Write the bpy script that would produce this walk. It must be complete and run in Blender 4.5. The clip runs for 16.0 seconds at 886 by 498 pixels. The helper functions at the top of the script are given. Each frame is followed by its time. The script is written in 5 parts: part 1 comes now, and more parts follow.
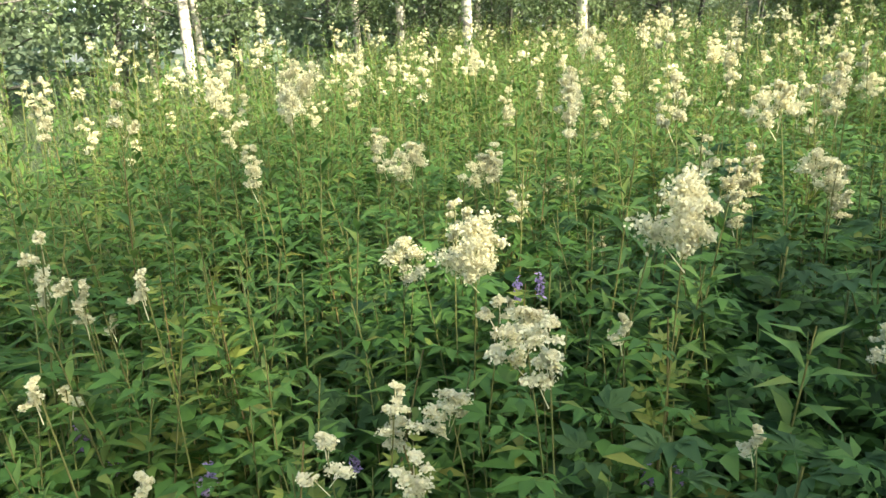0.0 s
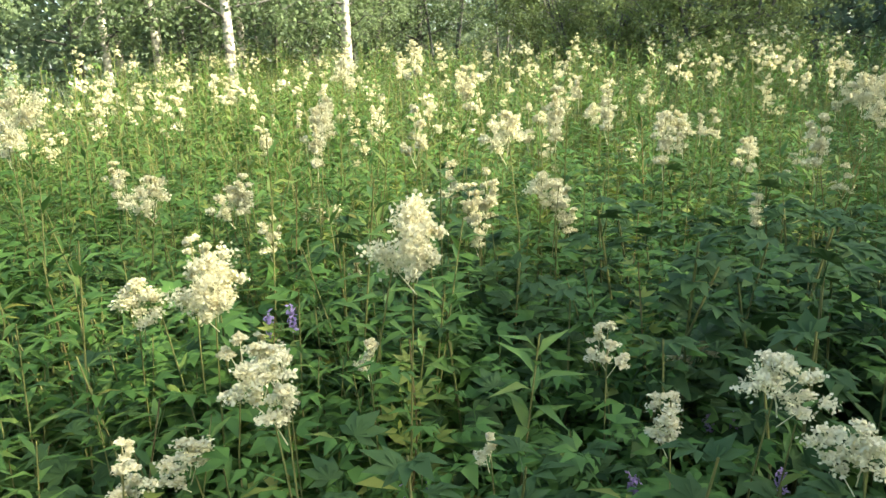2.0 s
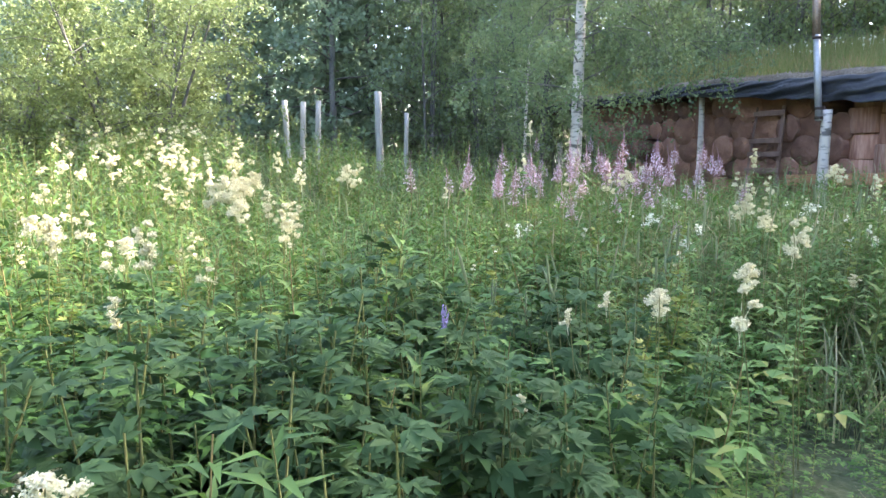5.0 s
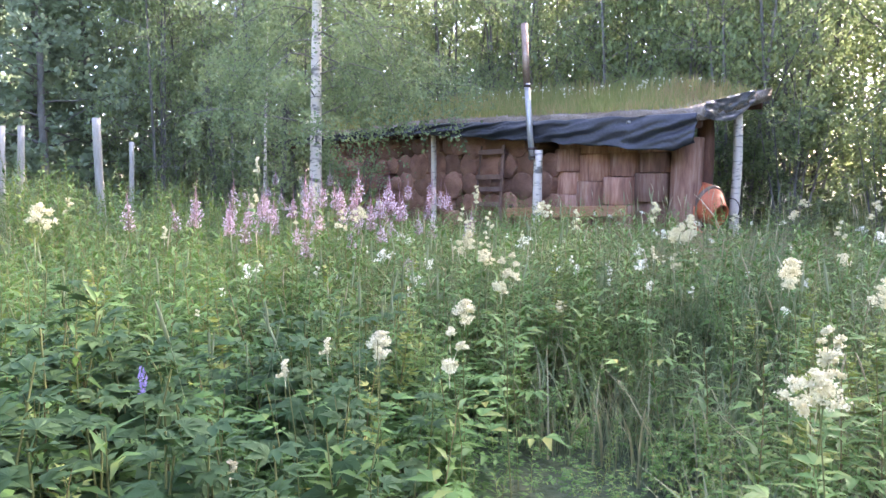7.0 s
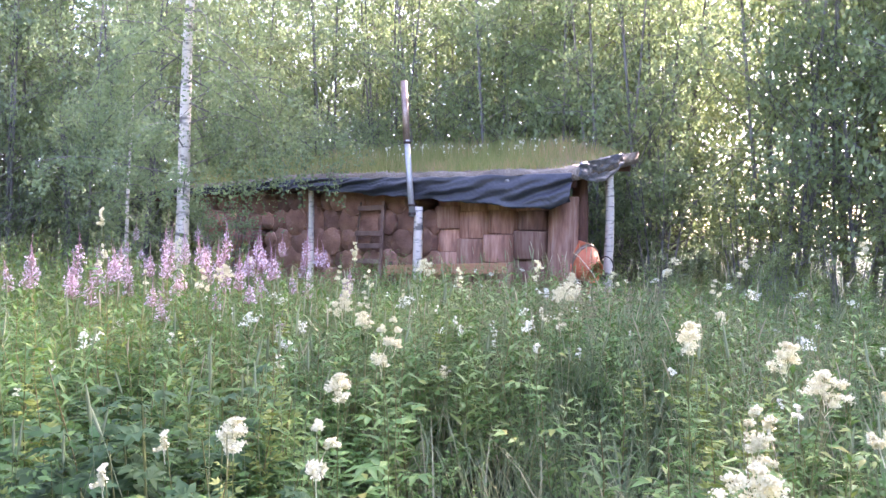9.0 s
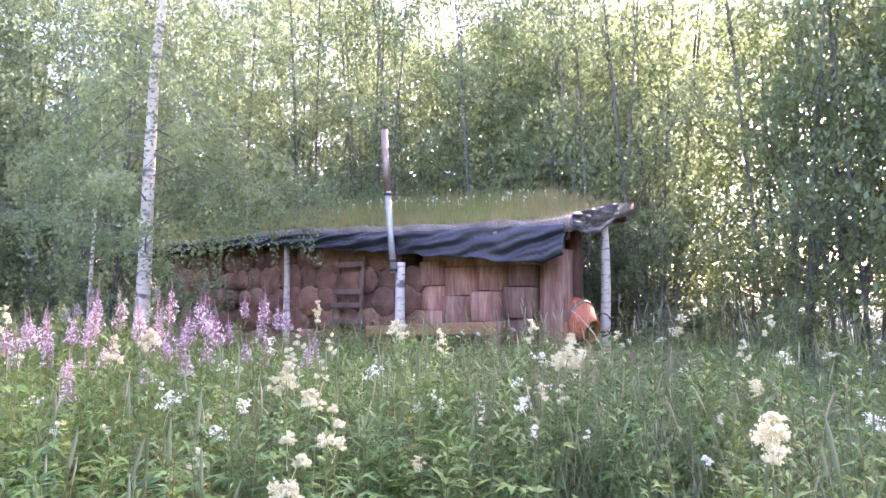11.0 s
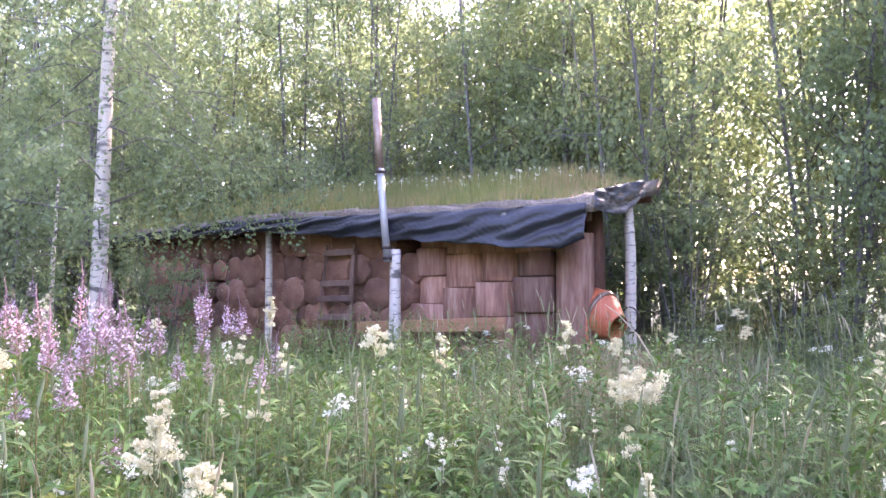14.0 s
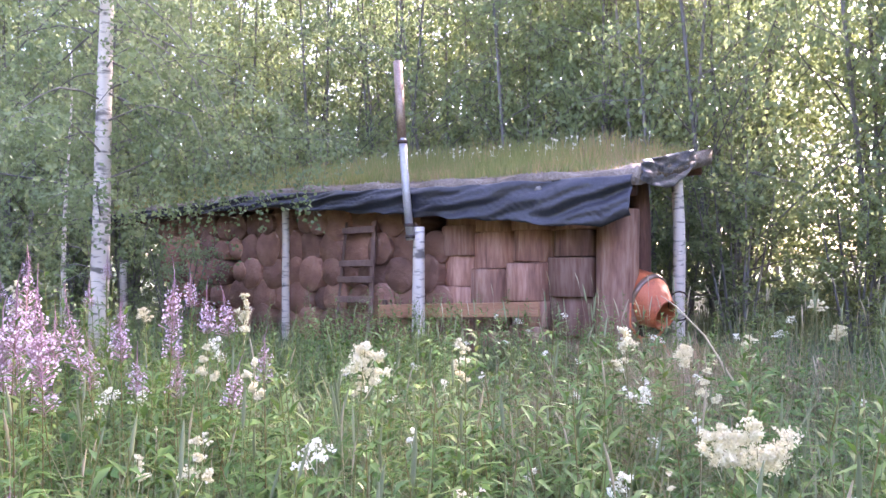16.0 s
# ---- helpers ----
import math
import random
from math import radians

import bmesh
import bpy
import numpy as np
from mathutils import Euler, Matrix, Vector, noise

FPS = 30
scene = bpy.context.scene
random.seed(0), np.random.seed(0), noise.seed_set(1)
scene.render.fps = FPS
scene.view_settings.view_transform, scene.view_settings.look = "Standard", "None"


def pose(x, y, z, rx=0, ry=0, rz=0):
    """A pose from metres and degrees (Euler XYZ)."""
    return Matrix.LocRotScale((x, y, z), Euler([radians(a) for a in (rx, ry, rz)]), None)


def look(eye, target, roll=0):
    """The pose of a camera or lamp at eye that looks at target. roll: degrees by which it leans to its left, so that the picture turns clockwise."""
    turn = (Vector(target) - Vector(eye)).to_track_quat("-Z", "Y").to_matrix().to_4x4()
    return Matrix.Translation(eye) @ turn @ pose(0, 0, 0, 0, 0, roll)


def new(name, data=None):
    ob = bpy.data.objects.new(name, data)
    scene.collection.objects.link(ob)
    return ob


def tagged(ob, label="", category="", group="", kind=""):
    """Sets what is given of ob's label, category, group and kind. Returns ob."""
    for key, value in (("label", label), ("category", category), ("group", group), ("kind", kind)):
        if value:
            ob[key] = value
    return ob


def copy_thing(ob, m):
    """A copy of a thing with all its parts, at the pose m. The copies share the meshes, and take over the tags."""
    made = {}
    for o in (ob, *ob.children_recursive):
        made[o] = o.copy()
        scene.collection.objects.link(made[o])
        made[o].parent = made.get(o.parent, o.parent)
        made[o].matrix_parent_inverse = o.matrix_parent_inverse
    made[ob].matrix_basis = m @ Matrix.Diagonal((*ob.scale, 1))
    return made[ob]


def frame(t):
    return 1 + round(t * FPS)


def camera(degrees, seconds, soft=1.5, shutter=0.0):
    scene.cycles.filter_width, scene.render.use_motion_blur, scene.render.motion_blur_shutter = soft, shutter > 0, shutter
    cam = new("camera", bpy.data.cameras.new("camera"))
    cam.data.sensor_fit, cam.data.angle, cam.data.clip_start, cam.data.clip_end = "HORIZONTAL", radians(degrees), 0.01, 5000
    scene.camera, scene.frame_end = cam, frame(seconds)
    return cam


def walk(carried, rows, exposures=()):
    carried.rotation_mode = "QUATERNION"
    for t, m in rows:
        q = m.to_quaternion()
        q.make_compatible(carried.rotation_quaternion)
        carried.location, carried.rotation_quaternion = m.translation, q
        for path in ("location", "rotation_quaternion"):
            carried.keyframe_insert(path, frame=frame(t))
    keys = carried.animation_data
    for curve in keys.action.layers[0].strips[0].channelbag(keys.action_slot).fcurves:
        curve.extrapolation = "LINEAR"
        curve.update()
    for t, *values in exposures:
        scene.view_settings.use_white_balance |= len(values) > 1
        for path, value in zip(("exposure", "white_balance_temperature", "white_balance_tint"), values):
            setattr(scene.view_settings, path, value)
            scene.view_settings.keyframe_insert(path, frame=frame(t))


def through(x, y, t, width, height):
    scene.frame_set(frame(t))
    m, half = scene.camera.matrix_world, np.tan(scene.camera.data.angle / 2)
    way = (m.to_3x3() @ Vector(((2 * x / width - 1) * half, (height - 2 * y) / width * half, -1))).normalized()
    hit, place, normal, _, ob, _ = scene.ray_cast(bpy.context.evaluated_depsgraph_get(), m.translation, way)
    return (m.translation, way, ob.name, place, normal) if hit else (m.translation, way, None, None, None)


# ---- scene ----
cam = camera(64.0, 16.0)
PATH = [
    (0, (7.71, -0.611, 1.323), (6.146, -1.729, 0.771), -2.7),
    (0.5, (7.694, -0.56, 1.317), (6.106, -1.632, 0.743), -3.4),
    (1, (7.673, -0.556, 1.307), (6.019, -1.53, 0.746), -3.2),
    (1.5, (7.665, -0.566, 1.309), (5.923, -1.392, 0.775), -2.4),
    (2, (7.671, -0.539, 1.325), (5.825, -1.123, 0.824), -1.7),
    (2.5, (7.704, -0.511, 1.334), (5.784, -0.834, 0.875), -1.0),
    (3, (7.71, -0.476, 1.321), (5.753, -0.53, 0.913), -0.8),
    (3.5, (7.73, -0.409, 1.345), (5.776, -0.218, 0.967), -0.8),
    (4, (7.755, -0.358, 1.359), (5.834, 0.083, 1.018), -0.6),
    (4.5, (7.745, -0.31, 1.362), (5.878, 0.336, 1.053), -0.4),
    (5, (7.742, -0.247, 1.37), (5.95, 0.594, 1.087), -0.5),
    (5.2, (7.75, -0.232, 1.374), (5.992, 0.682, 1.1), -0.4),
    (7.3, (7.699, -0.042, 1.4), (6.351, 1.425, 1.222), 0.1),
    (7.5, (7.682, 0.026, 1.388), (6.363, 1.521, 1.224), 0.1),
    (8, (7.653, 0.086, 1.388), (6.406, 1.644, 1.257), 0.1),
    (8.5, (7.594, 0.098, 1.388), (6.407, 1.705, 1.3), 0.3),
    (9, (7.513, 0.134, 1.398), (6.368, 1.773, 1.362), 0.6),
    (9.5, (7.45, 0.22, 1.406), (6.314, 1.866, 1.416), 0.7),
    (9.7, (7.433, 0.267, 1.402), (6.296, 1.912, 1.438), 0.7),
    (11.8, (6.884, 1.225, 1.361), (5.775, 2.883, 1.5), -0.4),
    (12, (6.842, 1.294, 1.356), (5.734, 2.954, 1.488), -0.3),
    (12.5, (6.767, 1.439, 1.358), (5.655, 3.097, 1.468), -0.5),
    (13, (6.639, 1.614, 1.353), (5.528, 3.274, 1.453), -0.5),
    (13.5, (6.473, 1.803, 1.375), (5.362, 3.463, 1.473), -0.4),
    (14, (6.348, 1.986, 1.392), (5.226, 3.638, 1.495), -0.4),
    (14.5, (6.264, 2.167, 1.43), (5.119, 3.804, 1.527), -0.4),
    (15, (6.101, 2.357, 1.446), (4.939, 3.983, 1.531), -0.3),
    (15.5, (5.966, 2.507, 1.476), (4.793, 4.125, 1.534), -0.3),
    (16, (5.929, 2.682, 1.472), (4.733, 4.284, 1.503), -0.3),
]
EXPOSURES = [(0.0, 2.0, 6650, 2), (1.5, 2.05, 6650, 2), (3.5, 2.7, 6400, 8), (5.0, 3.2, 6200, 20), (7.5, 3.65, 6250, 36), (9.0, 3.75, 6200, 42), (12.0, 3.7, 6300, 48), (16.0, 3.7, 6350, 48)]
walk(cam, [(t, look(eye, target, roll)) for t, eye, target, roll in PATH], EXPOSURES)

# ---- world, sun, exposure ----
SUN_EL, SUN_AZ = 37.2, 6.0   # degrees; azimuth clockwise from +y
world = bpy.data.worlds.new("sky")
scene.world = world
world.use_nodes = True
wn = world.node_tree
wn.nodes.clear()
sky = wn.nodes.new("ShaderNodeTexSky")
sky.sky_type, sky.sun_disc = "NISHITA", False
sky.sun_elevation, sky.sun_rotation = radians(SUN_EL), radians(SUN_AZ)
sky.air_density, sky.dust_density = 1.0, 2.5
bg = wn.nodes.new("ShaderNodeBackground")
bg.inputs["Strength"].default_value = 0.15
wout = wn.nodes.new("ShaderNodeOutputWorld")
wn.links.new(sky.outputs[0], bg.inputs[0])
wn.links.new(bg.outputs[0], wout.inputs[0])
lamp = bpy.data.lights.new("sun", "SUN")
lamp.energy, lamp.angle, lamp.color = 3.6, radians(0.6), (1.0, 0.92, 0.74)
sun = new("sun", lamp)
se, sa = radians(SUN_EL), radians(SUN_AZ)
toward = Vector((math.sin(sa) * math.cos(se), math.cos(sa) * math.cos(se), math.sin(se)))
sun.matrix_world = look(toward * 40, (0, 0, 0))


# ---- materials ----
def shader(name):
    m = bpy.data.materials.new(name)
    m.use_nodes = True
    m.node_tree.nodes.clear()
    return m, m.node_tree.nodes, m.node_tree.links


def ramp(n, stops):
    r = n.new("ShaderNodeValToRGB")
    els = r.color_ramp.elements
    while len(els) < len(stops):
        els.new(0.5)
    for e, (p, c) in zip(els, stops):
        e.position, e.color = p, (*c, 1)
    return r


def surface(name, stops, rough=0.8, metal=0.0, coarse=2.0, fine=40.0, bump=0.3, stretch=(1, 1, 1), vary=0.25, dist=0.01):
    """A worn surface: a coarse and a fine noise run through a colour ramp, each piece a little lighter or darker."""
    m, n, l = shader(name)
    out, b = n.new("ShaderNodeOutputMaterial"), n.new("ShaderNodeBsdfPrincipled")
    tc, mp = n.new("ShaderNodeTexCoord"), n.new("ShaderNodeMapping")
    mp.inputs["Scale"].default_value = stretch
    n1, n2 = n.new("ShaderNodeTexNoise"), n.new("ShaderNodeTexNoise")
    for tex, s in ((n1, coarse), (n2, fine)):
        tex.inputs["Scale"].default_value, tex.inputs["Detail"].default_value = s, 5
        l.new(mp.outputs[0], tex.inputs["Vector"])
    l.new(tc.outputs["Object"], mp.inputs[0])
    mix = n.new("ShaderNodeMix")
    mix.inputs[0].default_value = 0.45
    l.new(n1.outputs["Fac"], mix.inputs[2])
    l.new(n2.outputs["Fac"], mix.inputs[3])
    r = ramp(n, stops)
    l.new(mix.outputs[0], r.inputs[0])
    info, hsv, mr = n.new("ShaderNodeObjectInfo"), n.new("ShaderNodeHueSaturation"), n.new("ShaderNodeMapRange")
    mr.inputs[3].default_value, mr.inputs[4].default_value = 1 - vary, 1 + vary
    l.new(info.outputs["Random"], mr.inputs[0])
    l.new(mr.outputs[0], hsv.inputs["Value"])
    l.new(r.outputs[0], hsv.inputs["Color"])
    l.new(hsv.outputs[0], b.inputs["Base Color"])
    b.inputs["Roughness"].default_value, b.inputs["Metallic"].default_value = rough, metal
    bp = n.new("ShaderNodeBump")
    bp.inputs["Strength"].default_value, bp.inputs["Distance"].default_value = bump, dist
    l.new(n2.outputs["Fac"], bp.inputs["Height"])
    l.new(bp.outputs[0], b.inputs["Normal"])
    l.new(b.outputs[0], out.inputs[0])
    return m


def leafy(name, dark, light, through=0.35, rough=0.5, gloss=0.3, dry=None):
    """Thin leaves and petals: each leaf its own tint, and light passes through."""
    m, n, l = shader(name)
    out, b, tr, mx = (n.new(k) for k in ("ShaderNodeOutputMaterial", "ShaderNodeBsdfPrincipled", "ShaderNodeBsdfTranslucent", "ShaderNodeMixShader"))
    geo, info, tc, no = (n.new(k) for k in ("ShaderNodeNewGeometry", "ShaderNodeObjectInfo", "ShaderNodeTexCoord", "ShaderNodeTexNoise"))
    no.inputs["Scale"].default_value = 0.9
    l.new(tc.outputs["Object"], no.inputs["Vector"])
    add, add2 = n.new("ShaderNodeMath"), n.new("ShaderNodeMath")
    add.operation, add2.operation = "MULTIPLY_ADD", "MULTIPLY_ADD"
    add.inputs[1].default_value, add2.inputs[1].default_value, = 0.6, 0.35
    l.new(geo.outputs["Random Per Island"], add.inputs[0])
    l.new(no.outputs["Fac"], add.inputs[2])
    l.new(info.outputs["Random"], add2.inputs[0])
    l.new(add.outputs[0], add2.inputs[2])
    stops = [(0.35, dark), (1.0, light)] + ([(1.25 / 1.35, dry)] if dry else [])
    mr = n.new("ShaderNodeMapRange")
    mr.inputs[2].default_value = 1.4
    l.new(add2.outputs[0], mr.inputs[0])
    stops = [(0.2, dark), (0.75, light)] + ([(0.97, dry)] if dry else [])
    r = ramp(n, stops)
    l.new(mr.outputs[0], r.inputs[0])
    l.new(r.outputs[0], b.inputs["Base Color"])
    l.new(r.outputs[0], tr.inputs["Color"])
    b.inputs["Roughness"].default_value = rough
    b.inputs["Specular IOR Level"].default_value = gloss
    mx.inputs[0].default_value = through
    l.new(b.outputs[0], mx.inputs[1])
    l.new(tr.outputs[0], mx.inputs[2])
    l.new(mx.outputs[0], out.inputs[0])
    return m


def birch_bark():
    m, n, l = shader("birch bark")
    out, b, tc = (n.new(k) for k in ("ShaderNodeOutputMaterial", "ShaderNodeBsdfPrincipled", "ShaderNodeTexCoord"))
    mp, mp2 = n.new("ShaderNodeMapping"), n.new("ShaderNodeMapping")
    mp.inputs["Scale"].default_value, mp2.inputs["Scale"].default_value = (3.0, 3.0, 7), (6, 6, 24)
    n1, n2 = n.new("ShaderNodeTexNoise"), n.new("ShaderNodeTexNoise")
    for a, c in ((mp, n1), (mp2, n2)):
        l.new(tc.outputs["Object"], a.inputs[0])
        l.new(a.outputs[0], c.inputs["Vector"])
        c.inputs["Scale"].default_value, c.inputs["Detail"].default_value = 1.0, 4
    big = ramp(n, [(0.56, (0, 0, 0)), (0.64, (0.85, 0.85, 0.85))])
    small = ramp(n, [(0.56, (0, 0, 0)), (0.66, (0.7, 0.7, 0.7))])
    l.new(n1.outputs["Fac"], big.inputs[0])
    l.new(n2.outputs["Fac"], small.inputs[0])
    mxv = n.new("ShaderNodeMath")
    mxv.operation = "MAXIMUM"
    l.new(big.outputs[0], mxv.inputs[0])
    l.new(small.outputs[0], mxv.inputs[1])
    mix = n.new("ShaderNodeMix")
    mix.data_type = "RGBA"
    mix.inputs[6].default_value, mix.inputs[7].default_value = (0.66, 0.58, 0.48, 1), (0.07, 0.062, 0.055, 1)
    l.new(mxv.outputs[0], mix.inputs[0])
    l.new(mix.outputs[2], b.inputs["Base Color"])
    b.inputs["Roughness"].default_value = 0.7
    bp = n.new("ShaderNodeBump")
    bp.inputs["Strength"].default_value, bp.inputs["Distance"].default_value = 0.5, 0.01
    l.new(mxv.outputs[0], bp.inputs["Height"])
    l.new(bp.outputs[0], b.inputs["Normal"])
    l.new(b.outputs[0], out.inputs[0])
    return m


def log_end():
    """Sawn end grain: rings round the middle of each log, with radial stains."""
    m, n, l = shader("sawn log end")
    out, b, tc, wv, no = (n.new(k) for k in ("ShaderNodeOutputMaterial", "ShaderNodeBsdfPrincipled", "ShaderNodeTexCoord", "ShaderNodeTexWave", "ShaderNodeTexNoise"))
    wv.wave_type, wv.rings_direction = "RINGS", "Z"
    wv.inputs["Scale"].default_value, wv.inputs["Distortion"].default_value, wv.inputs["Detail"].default_value = 14, 2.5, 3
    no.inputs["Scale"].default_value, no.inputs["Detail"].default_value = 5, 6
    l.new(tc.outputs["Object"], wv.inputs["Vector"])
    l.new(tc.outputs["Object"], no.inputs["Vector"])
    mix = n.new("ShaderNodeMix")
    mix.inputs[0].default_value = 0.8
    l.new(wv.outputs["Fac"], mix.inputs[2])
    l.new(no.outputs["Fac"], mix.inputs[3])
    r = ramp(n, [(0.25, (0.16, 0.075, 0.05)), (0.55, (0.3, 0.15, 0.1)), (0.8, (0.44, 0.26, 0.18))])
    l.new(mix.outputs[0], r.inputs[0])
    info, hsv, mr = n.new("ShaderNodeObjectInfo"), n.new("ShaderNodeHueSaturation"), n.new("ShaderNodeMapRange")
    mr.inputs[3].default_value, mr.inputs[4].default_value = 0.6, 1.3
    l.new(info.outputs["Random"], mr.inputs[0])
    l.new(mr.outputs[0], hsv.inputs["Value"])
    l.new(r.outputs[0], hsv.inputs["Color"])
    l.new(hsv.outputs[0], b.inputs["Base Color"])
    b.inputs["Roughness"].default_value = 0.85
    bp, fine = n.new("ShaderNodeBump"), n.new("ShaderNodeTexNoise")
    fine.inputs["Scale"].default_value, fine.inputs["Detail"].default_value = 18, 6
    bp.inputs["Strength"].default_value, bp.inputs["Distance"].default_value = 0.8, 0.03
    l.new(tc.outputs["Object"], fine.inputs["Vector"])
    l.new(fine.outputs["Fac"], bp.inputs["Height"])
    l.new(bp.outputs[0], b.inputs["Normal"])
    l.new(b.outputs[0], out.inputs[0])
    return m


SOIL = surface("meadow soil", [(0.3, (0.02, 0.03, 0.012)), (0.55, (0.04, 0.06, 0.02)), (0.8, (0.09, 0.1, 0.045))], 0.95, coarse=0.7, fine=14, bump=0.8, dist=0.05, vary=0)
TURF = surface("roof turf", [(0.3, (0.1, 0.075, 0.055)), (0.55, (0.24, 0.19, 0.14)), (0.75, (0.46, 0.39, 0.31))], 0.95, coarse=3, fine=30, bump=0.8, dist=0.04, vary=0)
BIRCH = birch_bark()
GREYBARK = surface("grey bark", [(0.3, (0.08, 0.075, 0.065)), (0.55, (0.17, 0.16, 0.14)), (0.8, (0.3, 0.28, 0.25))], 0.9, coarse=4, fine=30, stretch=(1, 1, 0.3), bump=0.6)
LOGBARK = surface("weathered log side", [(0.28, (0.1, 0.045, 0.032)), (0.5, (0.3, 0.15, 0.1)), (0.75, (0.52, 0.34, 0.25))], 0.85, coarse=5, fine=14, stretch=(2.0, 2.0, 0.3), bump=0.8, vary=0.5)
LOGEND = log_end()
BROWNLOG = surface("reddish brown log", [(0.3, (0.05, 0.022, 0.015)), (0.55, (0.14, 0.06, 0.038)), (0.8, (0.24, 0.12, 0.08))], 0.85, coarse=3, fine=28, stretch=(2, 2, 0.25), bump=0.6)
PLANK = surface("raw plank", [(0.3, (0.25, 0.11, 0.055)), (0.55, (0.42, 0.21, 0.11)), (0.8, (0.55, 0.33, 0.2))], 0.75, coarse=2, fine=30, stretch=(0.3, 3, 3), bump=0.3)
OLDWOOD = surface("grey brown old wood", [(0.3, (0.09, 0.05, 0.035)), (0.55, (0.2, 0.12, 0.09)), (0.8, (0.32, 0.22, 0.17))], 0.85, coarse=3, fine=30, stretch=(2, 2, 0.3), bump=0.4)
GREYWOOD = surface("silver grey fence wood", [(0.3, (0.2, 0.19, 0.16)), (0.55, (0.38, 0.36, 0.31)), (0.8, (0.55, 0.53, 0.46))], 0.85, coarse=3, fine=30, stretch=(2, 2, 0.2), bump=0.5)
TARP = surface("dark blue plastic sheet", [(0.3, (0.014, 0.014, 0.018)), (0.6, (0.034, 0.035, 0.042)), (0.85, (0.09, 0.09, 0.1))], 0.4, coarse=1.6, fine=30, bump=0.25, vary=0.1)
FOIL = surface("wrinkled grey foil", [(0.3, (0.06, 0.06, 0.075)), (0.6, (0.15, 0.15, 0.175)), (0.85, (0.34, 0.34, 0.37))], 0.35, metal=0.2, coarse=6, fine=25, bump=0.7)
STEEL = surface("dull galvanised steel", [(0.3, (0.35, 0.34, 0.33)), (0.6, (0.58, 0.57, 0.55)), (0.85, (0.72, 0.7, 0.68))], 0.45, metal=0.45, coarse=5, fine=50, bump=0.15)
RUSTSTEEL = surface("stained steel pipe", [(0.3, (0.16, 0.1, 0.07)), (0.6, (0.3, 0.22, 0.17)), (0.85, (0.45, 0.4, 0.36))], 0.5, metal=0.6, coarse=5, fine=50, bump=0.15)
ORANGE = surface("worn orange paint", [(0.28, (0.2, 0.055, 0.025)), (0.45, (0.52, 0.13, 0.05)), (0.8, (0.62, 0.2, 0.1))], 0.55, coarse=4, fine=40, bump=0.2, vary=0.08)
DARKMETAL = surface("dark rusty metal", [(0.3, (0.03, 0.025, 0.022)), (0.6, (0.08, 0.055, 0.045)), (0.85, (0.16, 0.09, 0.06))], 0.6, metal=0.5, bump=0.3)
RUBBER = surface("grey black rubber", [(0.3, (0.02, 0.02, 0.02)), (0.7, (0.06, 0.06, 0.06))], 0.8, bump=0.2)

BROAD = leafy("broad green leaf", (0.035, 0.085, 0.018), (0.095, 0.19, 0.036), 0.3, 0.55, 0.25, dry=(0.26, 0.24, 0.05))
YOUNG = leafy("yellowish young leaf", (0.1, 0.15, 0.03), (0.24, 0.28, 0.06), 0.35, 0.5, 0.25)
# colour lowered to carry the shade inside the dense clump
LOBED = leafy("shade darkened lobed leaf", (0.022, 0.05, 0.018), (0.06, 0.11, 0.036), 0.28, 0.6, 0.15)
NARROW = leafy("narrow green leaf", (0.045, 0.1, 0.025), (0.12, 0.215, 0.045), 0.38, 0.5, 0.3, dry=(0.2, 0.25, 0.06))
GRASS = leafy("meadow grass", (0.08, 0.12, 0.05), (0.175, 0.225, 0.1), 0.35, 0.5, 0.25, dry=(0.3, 0.28, 0.15))
ROOFGRASS = leafy("dry roof grass", (0.12, 0.16, 0.05), (0.26, 0.29, 0.1), 0.35, 0.6, 0.2, dry=(0.42, 0.3, 0.16))
STRAW = leafy("seed heads", (0.28, 0.23, 0.13), (0.5, 0.43, 0.28), 0.3, 0.7, 0.1)
STEM = leafy("green stem", (0.08, 0.12, 0.03), (0.2, 0.2, 0.07), 0.1, 0.6, 0.3)
REDSTEM = leafy("reddish stem", (0.12, 0.08, 0.03), (0.22, 0.17, 0.07), 0.1, 0.6, 0.3)
CREAM = leafy("cream blossom", (0.66, 0.59, 0.34), (0.8, 0.75, 0.52), 0.35, 0.8, 0.1)
WHITE = leafy("white blossom", (0.76, 0.74, 0.58), (0.87, 0.85, 0.7), 0.3, 0.8, 0.1)
PINK = leafy("pink blossom", (0.63, 0.44, 0.53), (0.8, 0.65, 0.72), 0.4, 0.7, 0.1)
BUDS = leafy("dark pink buds", (0.3, 0.15, 0.18), (0.5, 0.31, 0.34), 0.2, 0.7, 0.1)
VIOLET = leafy("violet blossom", (0.34, 0.22, 0.46), (0.5, 0.38, 0.64), 0.35, 0.7, 0.1)
DRYGRASS = leafy("dry pinkish grass", (0.2, 0.16, 0.09), (0.42, 0.32, 0.21), 0.3, 0.7, 0.1)
HEADS = leafy("green grass head", (0.16, 0.2, 0.1), (0.3, 0.33, 0.18), 0.3, 0.7, 0.1)
ALDER = leafy("grey green tree leaf", (0.115, 0.16, 0.085), (0.25, 0.32, 0.15), 0.55, 0.5, 0.35)
BIRCHLEAF = leafy("birch leaf", (0.1, 0.145, 0.075), (0.23, 0.3, 0.14), 0.48, 0.5, 0.35)
# light green of the willow bush; elsewhere its yellow stands in for sunlight
WILLOW_SUNLIT = leafy("willow and sunlit leaf", (0.125, 0.17, 0.06), (0.26, 0.315, 0.12), 0.36, 0.5, 0.3)
